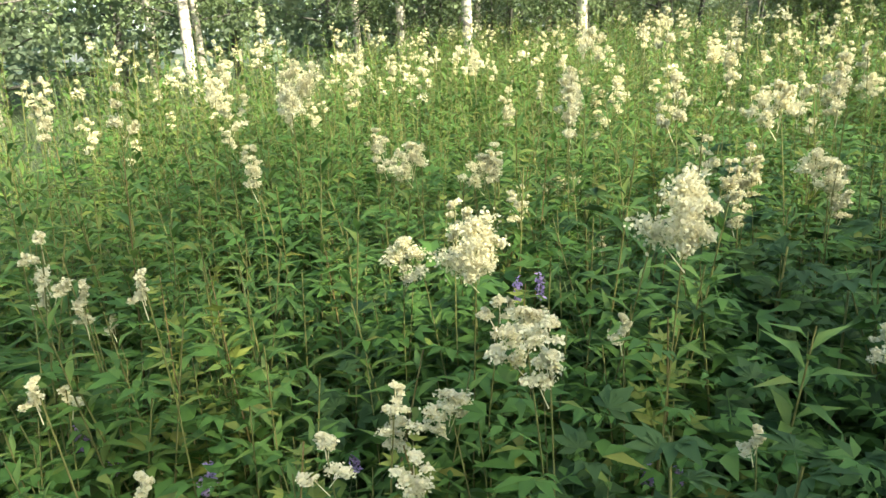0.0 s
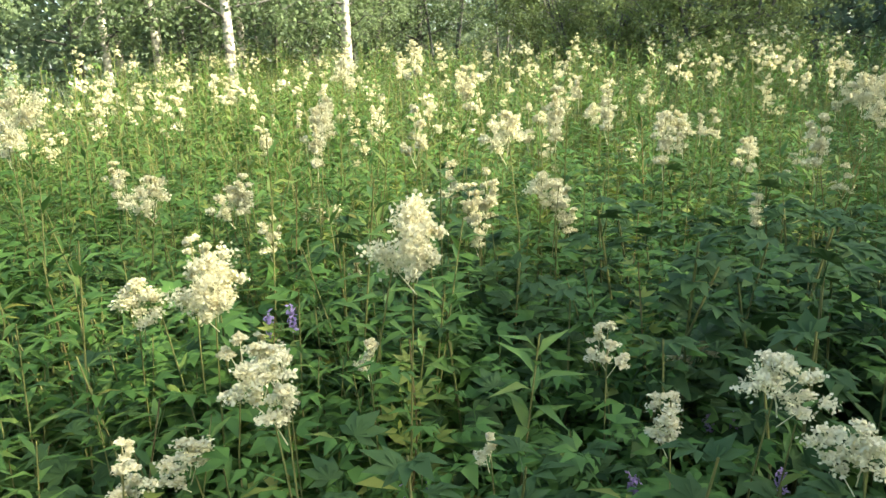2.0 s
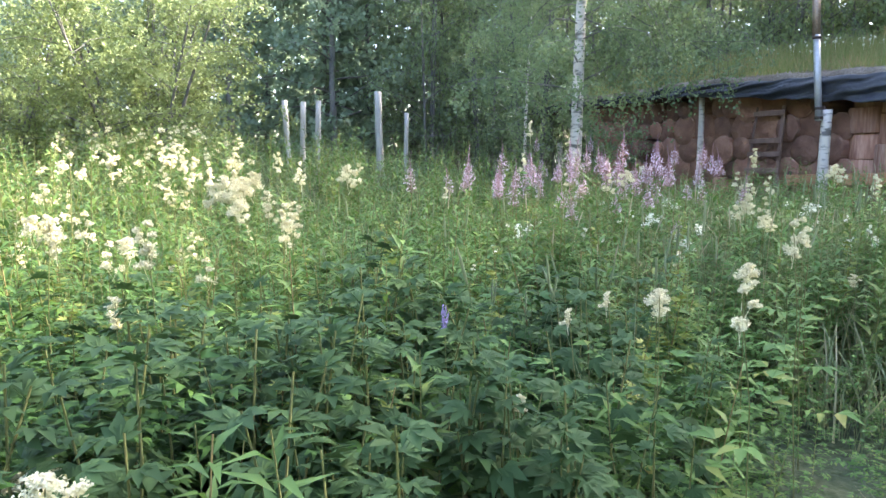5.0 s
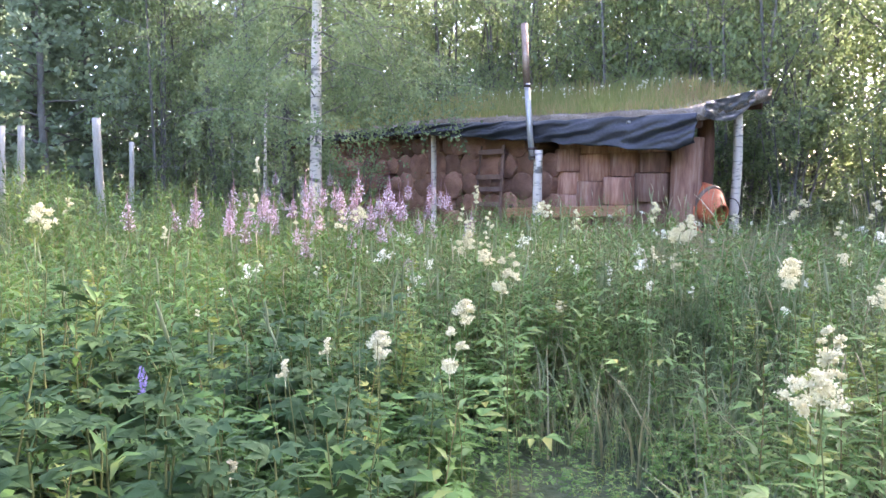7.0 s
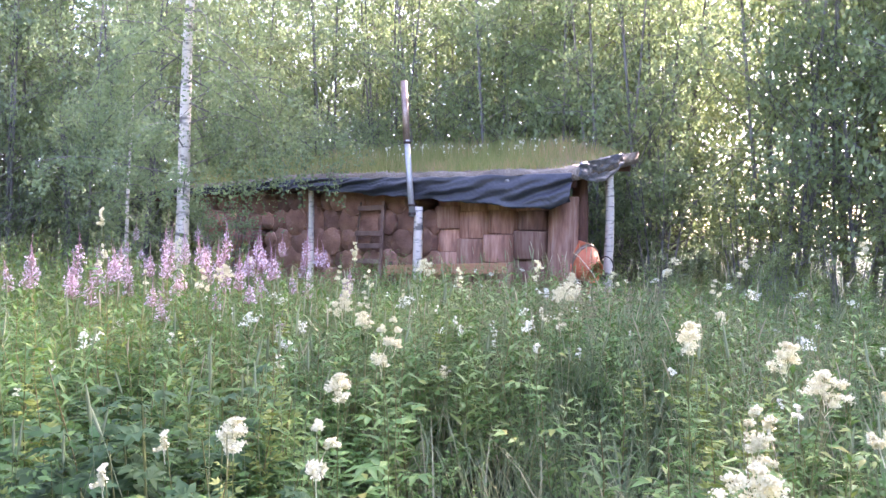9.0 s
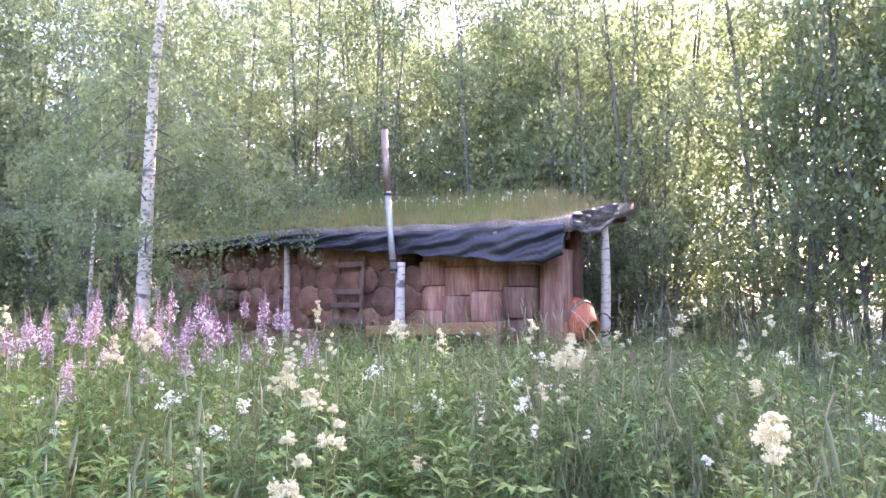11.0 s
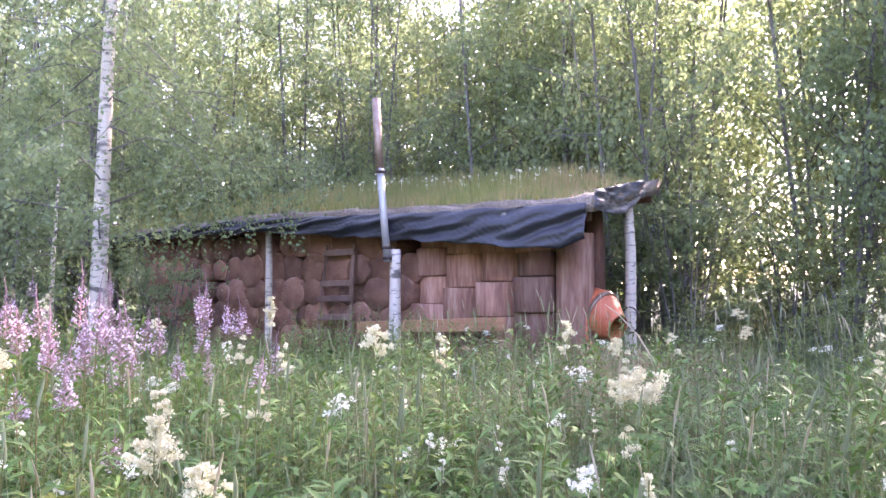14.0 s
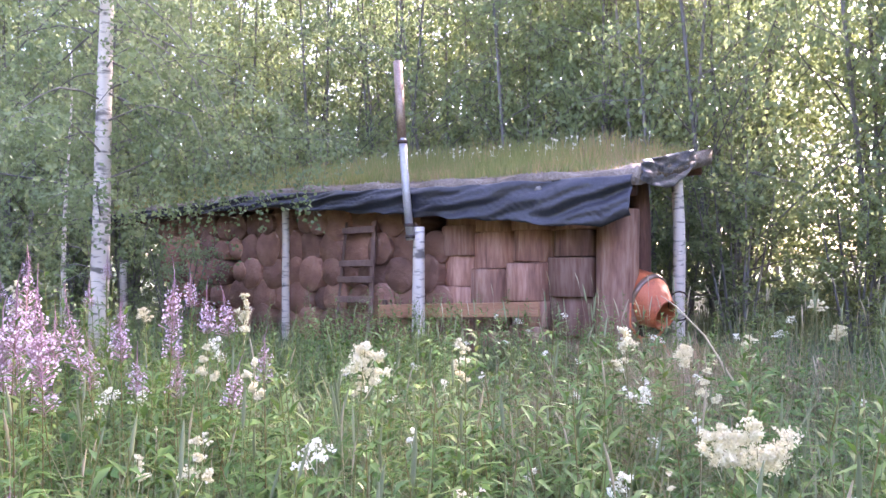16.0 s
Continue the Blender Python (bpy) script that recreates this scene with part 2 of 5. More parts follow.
# paler than real forest leaves: haze over the far wood is in the colour
HAZYLEAF = leafy("haze paled forest leaf", (0.15, 0.21, 0.14), (0.27, 0.34, 0.21), 0.55, 0.6, 0.2)


# ---- geometry helpers ----
rng = np.random.default_rng(7)


def mesh_of(name, V, T, mats, slots=None, smooth=False):
    me = bpy.data.meshes.new(name)
    V, T = np.asarray(V, np.float32), np.asarray(T, np.int32)
    me.vertices.add(len(V))
    me.vertices.foreach_set("co", V.ravel())
    me.loops.add(3 * len(T))
    me.loops.foreach_set("vertex_index", T.ravel())
    me.polygons.add(len(T))
    me.polygons.foreach_set("loop_start", np.arange(0, 3 * len(T), 3, dtype=np.int32))
    for m in mats if isinstance(mats, (list, tuple)) else [mats]:
        me.materials.append(m)
    if slots is not None:
        me.polygons.foreach_set("material_index", np.asarray(slots, np.int32))
    if smooth:
        me.polygons.foreach_set("use_smooth", np.ones(len(T), bool))
    me.update(calc_edges=True)
    return me


def thing(name, label, category, group="", kind="", m=None):
    ob = tagged(new(name), label, category, group, kind)
    if m is not None:
        ob.matrix_basis = m
    return ob


def under(name, me, parent, m=None, label=""):
    ob = new(name, me)
    ob.parent = parent
    if m is not None:
        ob.matrix_basis = m
    return tagged(ob, label) if label else ob


def join(parts):
    """Several (V, T) sheets as one."""
    vs, ts, n = [], [], 0
    for V, T in parts:
        vs.append(np.asarray(V, float).reshape(-1, 3))
        ts.append(np.asarray(T, int).reshape(-1, 3) + n)
        n += len(vs[-1])
    return np.concatenate(vs), np.concatenate(ts)


def scatter(V, T, R, P):
    """A template at many turns and places."""
    V, T = np.asarray(V, float), np.asarray(T, int)
    W = np.einsum("kij,nj->kni", R, V) + P[:, None, :]
    F = T[None] + (np.arange(len(P)) * len(V))[:, None, None]
    return W.reshape(-1, 3), F.reshape(-1, 3)


def turns(n, tilt=0.15, low=0.85, high=1.15):
    """n upright turns about z with a small lean and a size."""
    a, b, c = rng.uniform(0, 2 * np.pi, n), rng.normal(0, tilt, n), rng.normal(0, tilt, n)
    s = rng.uniform(low, high, n)
    z, o = np.zeros(n), np.ones(n)
    rz = np.stack([np.cos(a), -np.sin(a), z, np.sin(a), np.cos(a), z, z, z, o], -1).reshape(-1, 3, 3)
    rx = np.stack([o, z, z, z, np.cos(b), -np.sin(b), z, np.sin(b), np.cos(b)], -1).reshape(-1, 3, 3)
    ry = np.stack([np.cos(c), z, np.sin(c), z, o, z, -np.sin(c), z, np.cos(c)], -1).reshape(-1, 3, 3)
    return (ry @ rx @ rz) * s[:, None, None]


def tube(points, radii, sides=6, cap=True):
    P = np.asarray(points, float)
    radii = np.broadcast_to(radii, len(P))
    D = np.gradient(P, axis=0)
    D /= np.linalg.norm(D, axis=1, keepdims=True) + 1e-9
    ref = np.array([0, 1.0, 0]) if abs(D[0] @ [0, 1.0, 0]) < 0.9 else np.array([1.0, 0, 0])
    U = np.cross(D, ref)
    U /= np.linalg.norm(U, axis=1, keepdims=True) + 1e-9
    W = np.cross(D, U)
    a = np.arange(sides) * 2 * np.pi / sides
    V = (P[:, None] + (U[:, None] * np.cos(a)[:, None] + W[:, None] * np.sin(a)[:, None]) * radii[:, None, None]).reshape(-1, 3)
    T = []
    for i in range(len(P) - 1):
        for j in range(sides):
            k = (j + 1) % sides
            q = [i * sides + j, i * sides + k, (i + 1) * sides + k, (i + 1) * sides + j]
            T += [(q[0], q[2], q[1]), (q[0], q[3], q[2])]
    if cap:
        V = np.concatenate([V, P[:1], P[-1:]])
        n, last = len(V) - 2, (len(P) - 1) * sides
        T += [(n, j, (j + 1) % sides) for j in range(sides)]
        T += [(n + 1, last + (j + 1) % sides, last + j) for j in range(sides)]
    return V, np.array(T)


def beam(a, b, w, h, bevel=0.006):
    """A squared timber from a to b with eased edges."""
    a, b = Vector(a), Vector(b)
    bm = bmesh.new()
    bmesh.ops.create_cube(bm, size=1)
    L = (b - a).length
    bmesh.ops.scale(bm, vec=(w, h, L), verts=bm.verts)
    bmesh.ops.bevel(bm, geom=bm.edges[:], offset=bevel, segments=1, affect="EDGES")
    m = Matrix.Translation((a + b) / 2) @ (b - a).to_track_quat("Z", "Y").to_matrix().to_4x4()
    bmesh.ops.transform(bm, matrix=m, verts=bm.verts)
    return bm


def solid(name, bm, mat, parent=None, label=""):
    me = bpy.data.meshes.new(name)
    bm.to_mesh(me)
    bm.free()
    me.materials.append(mat)
    ob = new(name, me)
    if parent:
        ob.parent = parent
    return tagged(ob, label) if label else ob


def leaf(L, w, fold=0.15, droop=0.2):
    """A pointed leaf along +y."""
    V = [(0, 0, 0), (-w / 2, 0.42 * L, fold * w), (w / 2, 0.42 * L, fold * w), (0, 0.45 * L, -0.02 * L), (0, L, -droop * L)]
    return np.array(V), np.array([(0, 3, 1), (0, 2, 3), (1, 3, 4), (3, 2, 4)])


def blade(L, w, droop=0.3):
    """A narrow leaf of two faces along +y."""
    V = [(0, 0, 0), (-w / 2, 0.4 * L, 0.05 * L), (w / 2, 0.4 * L, 0.05 * L), (0, L, -droop * L)]
    return np.array(V), np.array([(0, 2, 1), (1, 2, 3)])


def spun(VT, rz=0.0, rx=0.0, at=(0, 0, 0), s=1.0):
    m = np.array(pose(0, 0, 0, rx, 0, rz).to_3x3())
    return (VT[0] * s) @ m.T + np.array(at), VT[1]


def compound_leaf(L, shape=None):
    """A pinnate leaf: three lobes at the tip and two pairs along the stalk."""
    parts = [(np.array([(-0.003, 0, 0), (0.003, 0, 0), (0, L * 0.72, 0.02)]), np.array([(0, 1, 2)]))]
    make = shape or leaf
    parts += [spun(make(L * 0.42, L * 0.17), a, 0, (0, L * 0.66, 0.02)) for a in (0, 48, -48)]
    for f, s in ((0.44, 0.3), (0.24, 0.22)):
        parts += [spun(make(L * s, L * s * 0.42), a, 0, (0, L * f, 0.01)) for a in (68, -68)]
    return join(parts)


def palm_leaf(L):
    """A broad leaf with five pointed lobes on a stalk."""
    parts = [(np.array([(-0.003, 0, 0), (0.003, 0, 0), (0, L * 0.4, 0.03)]), np.array([(0, 1, 2)]))]
    for a, s in ((0, 0.66), (40, 0.56), (-40, 0.56), (82, 0.4), (-82, 0.4)):
        parts.append(spun(leaf(L * s, L * s * 0.5, 0.12, 0.25), a, 0, (0, L * 0.36, 0.03)))
    return join(parts)


def froth(n_blobs, per, spread, height, size, r):
    """A frothy flower head: clusters of tiny petals round short branchlets, widest in the middle."""
    parts = []
    lobes = max(2, n_blobs // 4)
    for k in range(lobes):
        a, rad = k * 2.2 + r.uniform(-0.7, 0.7), spread * r.uniform(0.25, 0.95) * (0 if k == lobes - 1 else 1)
        mid = np.array([rad * math.cos(a), rad * math.sin(a), height * (-0.7 + 0.95 * (k + r.uniform(0, 0.8)) / lobes)])
        wide = spread * r.uniform(0.4, 0.75) * (0.65 if k == lobes - 1 else 1)
        parts.append(tube([(0, 0, mid[2] - 0.05), tuple(mid)], [0.0012, 0.0008], 3, False))
        for _ in range(4):
            u = r.normal(size=2) * wide * 0.6
            c = mid + np.array([u[0], u[1], r.uniform(-0.8, 0.8) * wide])
            p = c + r.normal(size=(per, 3)) * wide * np.array([0.30, 0.30, 0.2])
            parts.append(petals(p, size, r))
    return join(parts)


def petals(p, size, r, aspect=0.75):
    n = len(p)
    u, v = r.normal(size=(n, 3)), r.normal(size=(n, 3))
    u /= np.linalg.norm(u, axis=1, keepdims=True)
    v -= u * (u * v).sum(1, keepdims=True)
    v /= np.linalg.norm(v, axis=1, keepdims=True)
    s = size * r.uniform(0.7, 1.3, (n, 1))
    V = np.stack([p - u * s, p + v * s * aspect, p + u * s, p - v * s * aspect], 1).reshape(-1, 3)
    b = np.arange(n)[:, None] * 4
    return V, np.concatenate([b + [0, 1, 2], b + [0, 2, 3]])


def ease(f):
    f = np.clip(np.asarray(f, float), 0, 1)
    return f * f * (3 - 2 * f)


def rise(x, y):
    """Height of the ground: it rises a little towards the shed and into the far meadow."""
    x, y = np.asarray(x, float), np.asarray(y, float)
    return 0.3 * ease((y - 4.5) / 4.0) * ease((x + 9) / 3) + 0.5 * ease((3.2 - x) / 8.0) * ease((7.0 - y) / 5.0) + 0.3 * ease((-2.5 - y) / 7.0) * ease((x + 4) / 6)


# ---- ground ----
def build_ground():
    r = np.concatenate([np.linspace(0, 30, 61), np.geomspace(33, 1500, 22)])
    a = np.linspace(0, 2 * np.pi, 97)[:-1]
    X, Y = r[:, None] * np.cos(a), r[:, None] * np.sin(a) + 3
    Z = rise(X, Y) + 0.05 * np.sin(X * 1.3 + 1) * np.cos(Y * 1.1) * (r[:, None] < 32)
    V = np.stack([X, Y, Z], -1).reshape(-1, 3)
    n, T = len(a), []
    for i in range(len(r) - 1):
        for j in range(n):
            k = (j + 1) % n
            q = (i * n + j, i * n + k, (i + 1) * n + k, (i + 1) * n + j)
            T += [(q[0], q[2], q[1]), (q[0], q[3], q[2])]
    return tagged(new("ground", mesh_of("ground", V, T, SOIL, smooth=True)), "dark earth and moss under the tall meadow plants", "ground", kind="structure")


build_ground()


# ---- wood shed ----
def build_roof():
    roof = thing("turf_roof", "low sloping turf roof grown over with dry yellow-green grass", "roof", m=pose(0, 0, 0))
    # slab: front eave y 9.55, back y 13.3; it rises to the back and dips towards the far end
    nx, ny = 46, 14
    xs, ys = np.linspace(-7.9, 3.25, nx), np.linspace(9.6, 12.1, ny)
    X, Y = np.meshgrid(xs, ys, indexing="ij")
    top = roof_z(X, Y) + 0.03 * np.sin(X * 5 + Y * 3) + 0.02 * np.sin(X * 11 - Y * 7)
    V = np.concatenate([np.stack([X, Y, top], -1).reshape(-1, 3), np.stack([X, Y, roof_z(X, Y) - 0.16], -1).reshape(-1, 3)])
    N, T = nx * ny, []
    for i in range(nx - 1):
        for j in range(ny - 1):
            q = (i * ny + j, (i + 1) * ny + j, (i + 1) * ny + j + 1, i * ny + j + 1)
            T += [(q[0], q[1], q[2]), (q[0], q[2], q[3]), (N + q[0], N + q[2], N + q[1]), (N + q[0], N + q[3], N + q[2])]
    rim = [i * ny for i in range(nx)] + [(nx - 1) * ny + j for j in range(1, ny)] + [i * ny + ny - 1 for i in range(nx - 2, -1, -1)] + [j for j in range(ny - 2, 0, -1)]
    for a, b in zip(rim, rim[1:] + rim[:1]):
        T += [(a, N + a, N + b), (a, N + b, b)]
    under("turf", mesh_of("turf", V, T, TURF, smooth=False), roof)
    # beams under the slab
    for y in (9.75, 11.0, 11.95):
        P = [(x, y, roof_z(x, y) - 0.22) for x in np.linspace(-7.8, 3.15, 9)]
        under("beam", mesh_of("beam", *tube(P, 0.065, 8), BROWNLOG, smooth=True), roof)
    for x in np.linspace(-7.6, 3.1, 12):
        P = [(x, y, roof_z(x, y) - 0.2 + 0.05) for y in (9.52, 10.8, 12.15)]
        under("rafter", mesh_of("rafter", *tube(P, 0.045, 7), GREYBARK, smooth=True), roof)
    # grass on top
    n = 24000
    x, y = rng.uniform(-7.7, 3.05, n), 9.72 + 2.3 * rng.uniform(0, 1, n) ** 1.15
    P = np.stack([x, y, roof_z(x, y)], -1)
    V1, T1 = blade(1.0, 0.02, 0.0)
    V1 = V1[:, [0, 2, 1]] * [1, 1, 1]
    V1[:, 1] += 0.18 * V1[:, 2] ** 2
    h = (0.12 + 0.42 * (y - 9.7) / 2.3 * rng.uniform(0.5, 1, n)) * rng.uniform(0.6, 1.2, n) * np.clip((3.3 - x) / 1.2, 0.25, 1)
    R = turns(n, 0.22, 1, 1)
    R = R * np.stack([0.6 * np.ones(n), h, h], -1)[:, None, :]
    g = under("grass", mesh_of("roof grass", *scatter(V1, T1, R, P), ROOFGRASS), roof)
    tagged(g, "dry yellow-green grass on the turf", kind="stuff")
    return roof


def roof_z(x, y):
    x, y = np.asarray(x, float), np.asarray(y, float)
    lean = np.interp(x, [-7.9, -2.4, 0.7, 3.3], [2.36, 2.52, 2.42, 2.38])
    return lean + (y - 9.6) * 0.19


build_roof()


def build_tarp():
    """A wrinkled plastic sheet hung over the eave."""
    nx, nz = 330, 20
    xs = np.linspace(-7.8, 3.2, nx)
    drop = np.interp(xs, [-7.8, -5, -2.5, -0.5, 1.2, 2.4, 2.9, 3.2], [0.14, 0.16, 0.2, 0.3, 0.4, 0.5, 0.53, 0.42])
    V = []
    for i, x in enumerate(xs):
        for k in range(nz):
            f = k / (nz - 1)
            top = float(roof_z(x, 9.6)) - 0.07 + 0.03 * noise.noise(Vector((x * 2.5, 0, 5)))
            fold = 0.03 * noise.noise(Vector((x * 1.6 + f * 2.6, f * 1.5, 1))) + 0.045 * noise.noise(Vector((x * 3.4 + f * 7, f * 2.5, 3))) + 0.026 * math.sin(x * 5 + f * 11 + 3.5 * noise.noise(Vector((x * 1.3, f, 8)))) + 0.018 * noise.noise(Vector((x * 12 + f * 16, f * 5, 6)))
            over = 0.0
            y = 9.56 - 0.05 * min(1, f * 4) - 0.07 * f + fold * min(1, f * 2.5 + 0.2) + over
            ragged = 0.03 * noise.noise(Vector((x * 3.1, 7, 2))) * f
            V.append((x, y, top + 0.012 + over * 0.17 - max(0, f - 0.12) / 0.88 * drop[i] + ragged))
    T = []
    for i in range(nx - 1):
        for k in range(nz - 1):
            q = (i * nz + k, (i + 1) * nz + k, (i + 1) * nz + k + 1, i * nz + k + 1)
            T += [(q[0], q[2], q[1]), (q[0], q[3], q[2])]
    ob = new("plastic_sheet", mesh_of("plastic sheet", V, T, TARP, smooth=True))
    mod = ob.modifiers.new("thickness", "SOLIDIFY")
    mod.thickness = 0.003
    tagged(ob, "wrinkled dark blue-black plastic sheet hanging over the shed eave", "tarpaulin")
    # grey foil bundle wrapped round the corner of the roof
    V, T = [], []
    n, mrows = 26, 14
    for i in range(n):
        for k in range(mrows):
            f, g = i / (n - 1), k / (mrows - 1)
            w = noise.noise(Vector((f * 5, g * 6, 4))) * 0.07 + noise.noise(Vector((f * 13, g * 15, 9))) * 0.03
            V.append((3.26 + w, 9.62 + 1.75 * f, 2.42 + 0.19 * 1.75 * f + 0.05 - g * (0.2 + 0.16 * math.sin(f * 3.1))))
    for i in range(n - 1):
        for k in range(mrows - 1):
            q = (i * mrows + k, (i + 1) * mrows + k, (i + 1) * mrows + k + 1, i * mrows + k + 1)
            T += [(q[0], q[1], q[2]), (q[0], q[2], q[3])]
    ob = new("foil_sheet", mesh_of("foil sheet", V, T, FOIL, smooth=True))
    mod = ob.modifiers.new("thickness", "SOLIDIFY")
    mod.thickness = 0.004
    tagged(ob, "crumpled grey plastic foil wrapped round the roof edge", "plastic sheet")


build_tarp()


def build_post(x, y, top, radius, mat, label, lean=0.0):
    z0 = float(rise(x, y))
    zs = np.linspace(z0 - 0.1, top, 9)
    P = [(x + lean * (z - z0) + 0.012 * math.sin(z * 3 + x), y + 0.01 * math.sin(z * 4), z) for z in zs]
    ob = new("post", mesh_of("post", *tube(P, np.linspace(radius * 1.12, radius * 0.92, 9), 12), mat, smooth=True))
    return tagged(ob, label, "post", group="posts that carry the shed roof")


build_post(3.14, 11.08, 2.48, 0.072, BIRCH, "white birch pole carrying the corner of the turf roof")
build_post(-2.22, 9.7, 2.32, 0.055, BIRCH, "thin white birch pole under the shed eave")
build_post(-6.72, 9.7, 1.5, 0.065, BIRCH, "pale birch pole at the far end of the shed")
build_post(2.86, 10.55, 2.45, 0.13, BROWNLOG, "thick reddish brown log post at the shed corner")
build_post(-6.9, 11.95, 2.6, 0.07, GREYBARK, "grey pole at the back of the shed")
build_post(1.2, 11.95, 2.6, 0.07, GREYBARK, "grey pole at the back of the shed")
build_post(-2.9, 11.95, 2.6, 0.07, GREYBARK, "grey pole at the back of the shed")


def build_mast():
    """The middle birch post with a tall steel pipe strapped to it."""
    mast = thing("mast", "tall steel pipe strapped to a birch post by the shed", "pole", m=pose(0.4, 9.5, float(rise(0, 9.5))))
    P = [(0.05 + 0.02 * t, 0, t * 1.66 - 0.08) for t in np.linspace(0, 1, 8)]
    under("birch_post", mesh_of("birch post", *tube(P, np.linspace(0.086, 0.072, 8), 12), BIRCH, smooth=True), mast, label="white birch post with dark marks")
    P = [(0.04, -0.13, 1.42), (-0.055, -0.1, 2.1), (-0.13, -0.07, 2.68)]
    under("lower_pipe", mesh_of("lower pipe", *tube(P, [0.052, 0.052, 0.05], 14), STEEL, smooth=True), mast)
    P = [(-0.135, -0.07, 2.62), (-0.26, 0, 3.68)]
    under("upper_pipe", mesh_of("upper pipe", *tube(P, [0.058, 0.058], 14), RUSTSTEEL, smooth=True), mast, label="stained brownish upper pipe")
    for z in (1.46, 1.6, 2.64):
        x = 0.05 - 0.13 * (z - 1.3)
        under("clamp", mesh_of("clamp", *tube([(x, -0.13 + 0.042 * (z - 1.3), z - 0.02), (x, -0.13 + 0.042 * (z - 1.3), z + 0.02)], 0.062, 14), DARKMETAL, smooth=True), mast)
    solid("bracket", beam((-0.18, 0.0, 1.78), (0.02, 0.02, 1.58), 0.05, 0.05), OLDWOOD, mast, "small wooden brace")
    return mast


build_mast()


def log_round(r, L, seed):
    """A sawn length of log lying along +z: sides and two ends."""
    q = np.random.default_rng(seed)
    s = 20
    a = np.arange(s) * 2 * np.pi / s
    wob = 1 + 0.05 * np.sin(a * 2 + q.uniform(0, 6)) + 0.03 * np.sin(a * 5 + q.uniform(0, 6))
    V, T = [], []
    for z, f in ((0, 0.97), (0.015, 1.0), (L - 0.015, 1.0), (L, 0.97)):
        V += [(r * f * w * math.cos(t), r * f * w * math.sin(t), z) for t, w in zip(a, wob)]
    for i in range(3):
        for j in range(s):
            k = (j + 1) % s
            b = (i * s + j, i * s + k, (i + 1) * s + k, (i + 1) * s + j)
            T += [(b[0], b[1], b[2]), (b[0], b[2], b[3])]
    side = len(T)
    V += [(0, 0, 0), (0, 0, L)]
    T += [(len(V) - 2, (j + 1) % s, j) for j in range(s)] + [(len(V) - 1, 3 * s + j, 3 * s + (j + 1) % s) for j in range(s)]
    return V, T, [0] * side + [1] * (len(T) - side)


def build_logs():
    lying = [mesh_of("log", *(d := log_round((0.17, 0.21, 0.25, 0.28)[k], 0.55, k))[:2], [LOGBARK, LOGEND], d[2]) for k in range(4)]
    upright = [mesh_of("log", *(d := log_round(0.27 + 0.02 * k, h, 20 + k))[:2], [LOGBARK, LOGEND], d[2]) for k, h in enumerate((0.3, 0.38, 0.44))]
    q = random.Random(5)
    z0 = 0.3
    # lying logs with their sawn ends to the meadow, in close rows
    row = 0
    z = z0 + 0.25
    while z < 2.2:
        x = -5.5 + (0.26 if row % 2 else 0)
        while x < 0.45:
            k = q.randrange(4)
            ob = new("log", lying[k])
            ob.matrix_basis = pose(x + q.uniform(-0.05, 0.05), 10.36 + q.uniform(-0.05, 0.03), z + q.uniform(-0.03, 0.03), 90, 0, q.uniform(-4, 4)) @ pose(0, 0, -0.02, 0, 0, q.uniform(0, 360))
            tagged(ob, "thick log stacked with its reddish sawn end showing", "log", group="logs stacked in the shed")
            x += (0.31, 0.38, 0.44, 0.49)[k]
        z += 0.37
        row += 1
    # upright rounds stacked in columns
    for x in (0.72, 1.2, 1.75, 2.3):
        z = z0 + 0.01
        while z < 2.05:
            k = q.randrange(3)
            h = (0.3, 0.38, 0.44)[k]
            ob = new("log", upright[k])
            ob.matrix_basis = pose(x + q.uniform(-0.05, 0.05), 10.16 + q.uniform(-0.06, 0.06), z, q.uniform(-2, 2), q.uniform(-2, 2), q.uniform(0, 360))
            tagged(ob, "thick upright log round with greyish brown split sides", "log", group="logs stacked in the shed")
            z += h + 0.004
    tall = new("log", mesh_of("log", *(d := log_round(0.24, 1.72, 77))[:2], [LOGBARK, LOGEND], d[2]))
    tall.matrix_basis = pose(2.76, 10.12, z0, 0, 1, 30)
    tagged(tall, "tall upright log with peeling greyish brown bark", "log", group="logs stacked in the shed")
    # dark back boards of the shed
    back = thing("shed_back", "dark board wall behind the stacked logs", "wall", kind="structure")
    for i in range(28):
        x = -5.5 + i * 0.29
        solid("board", beam((x, 10.75 + 0.01 * (i % 2), 0.25), (x, 10.75 + 0.01 * (i % 2), 2.5), 0.27, 0.03), BROWNLOG, back)
    back2 = thing("shed_end", "dark board wall closing the far end of the shed", "wall", kind="structure")
    for i in range(9):
        y = 10.2 + i * 0.29
        solid("board", beam((-5.75, y, 0.25), (-5.75, y, 2.45), 0.03, 0.27), BROWNLOG, back2)


build_logs()


def build_ladder():
    lad = thing("ladder", "old brown wooden ladder leaning against the stacked logs", "ladder")
    for x0, x1 in ((-1.13, -1.0), (-0.485, -0.475)):
        solid("rail", beam((x0, 9.62, 0.3), (x1, 9.74, 2.0), 0.07, 0.035), OLDWOOD, lad)
    for z in (0.94, 1.21, 1.43, 1.88):
        y = 9.62 + (z - 0.3) * 0.07 - 0.035
        solid("rung", beam((-1.16 + 0.08 * (z - 0.3), y, z), (-0.43, y, z + 0.01), 0.03, 0.085), OLDWOOD, lad)
    return lad


build_ladder()


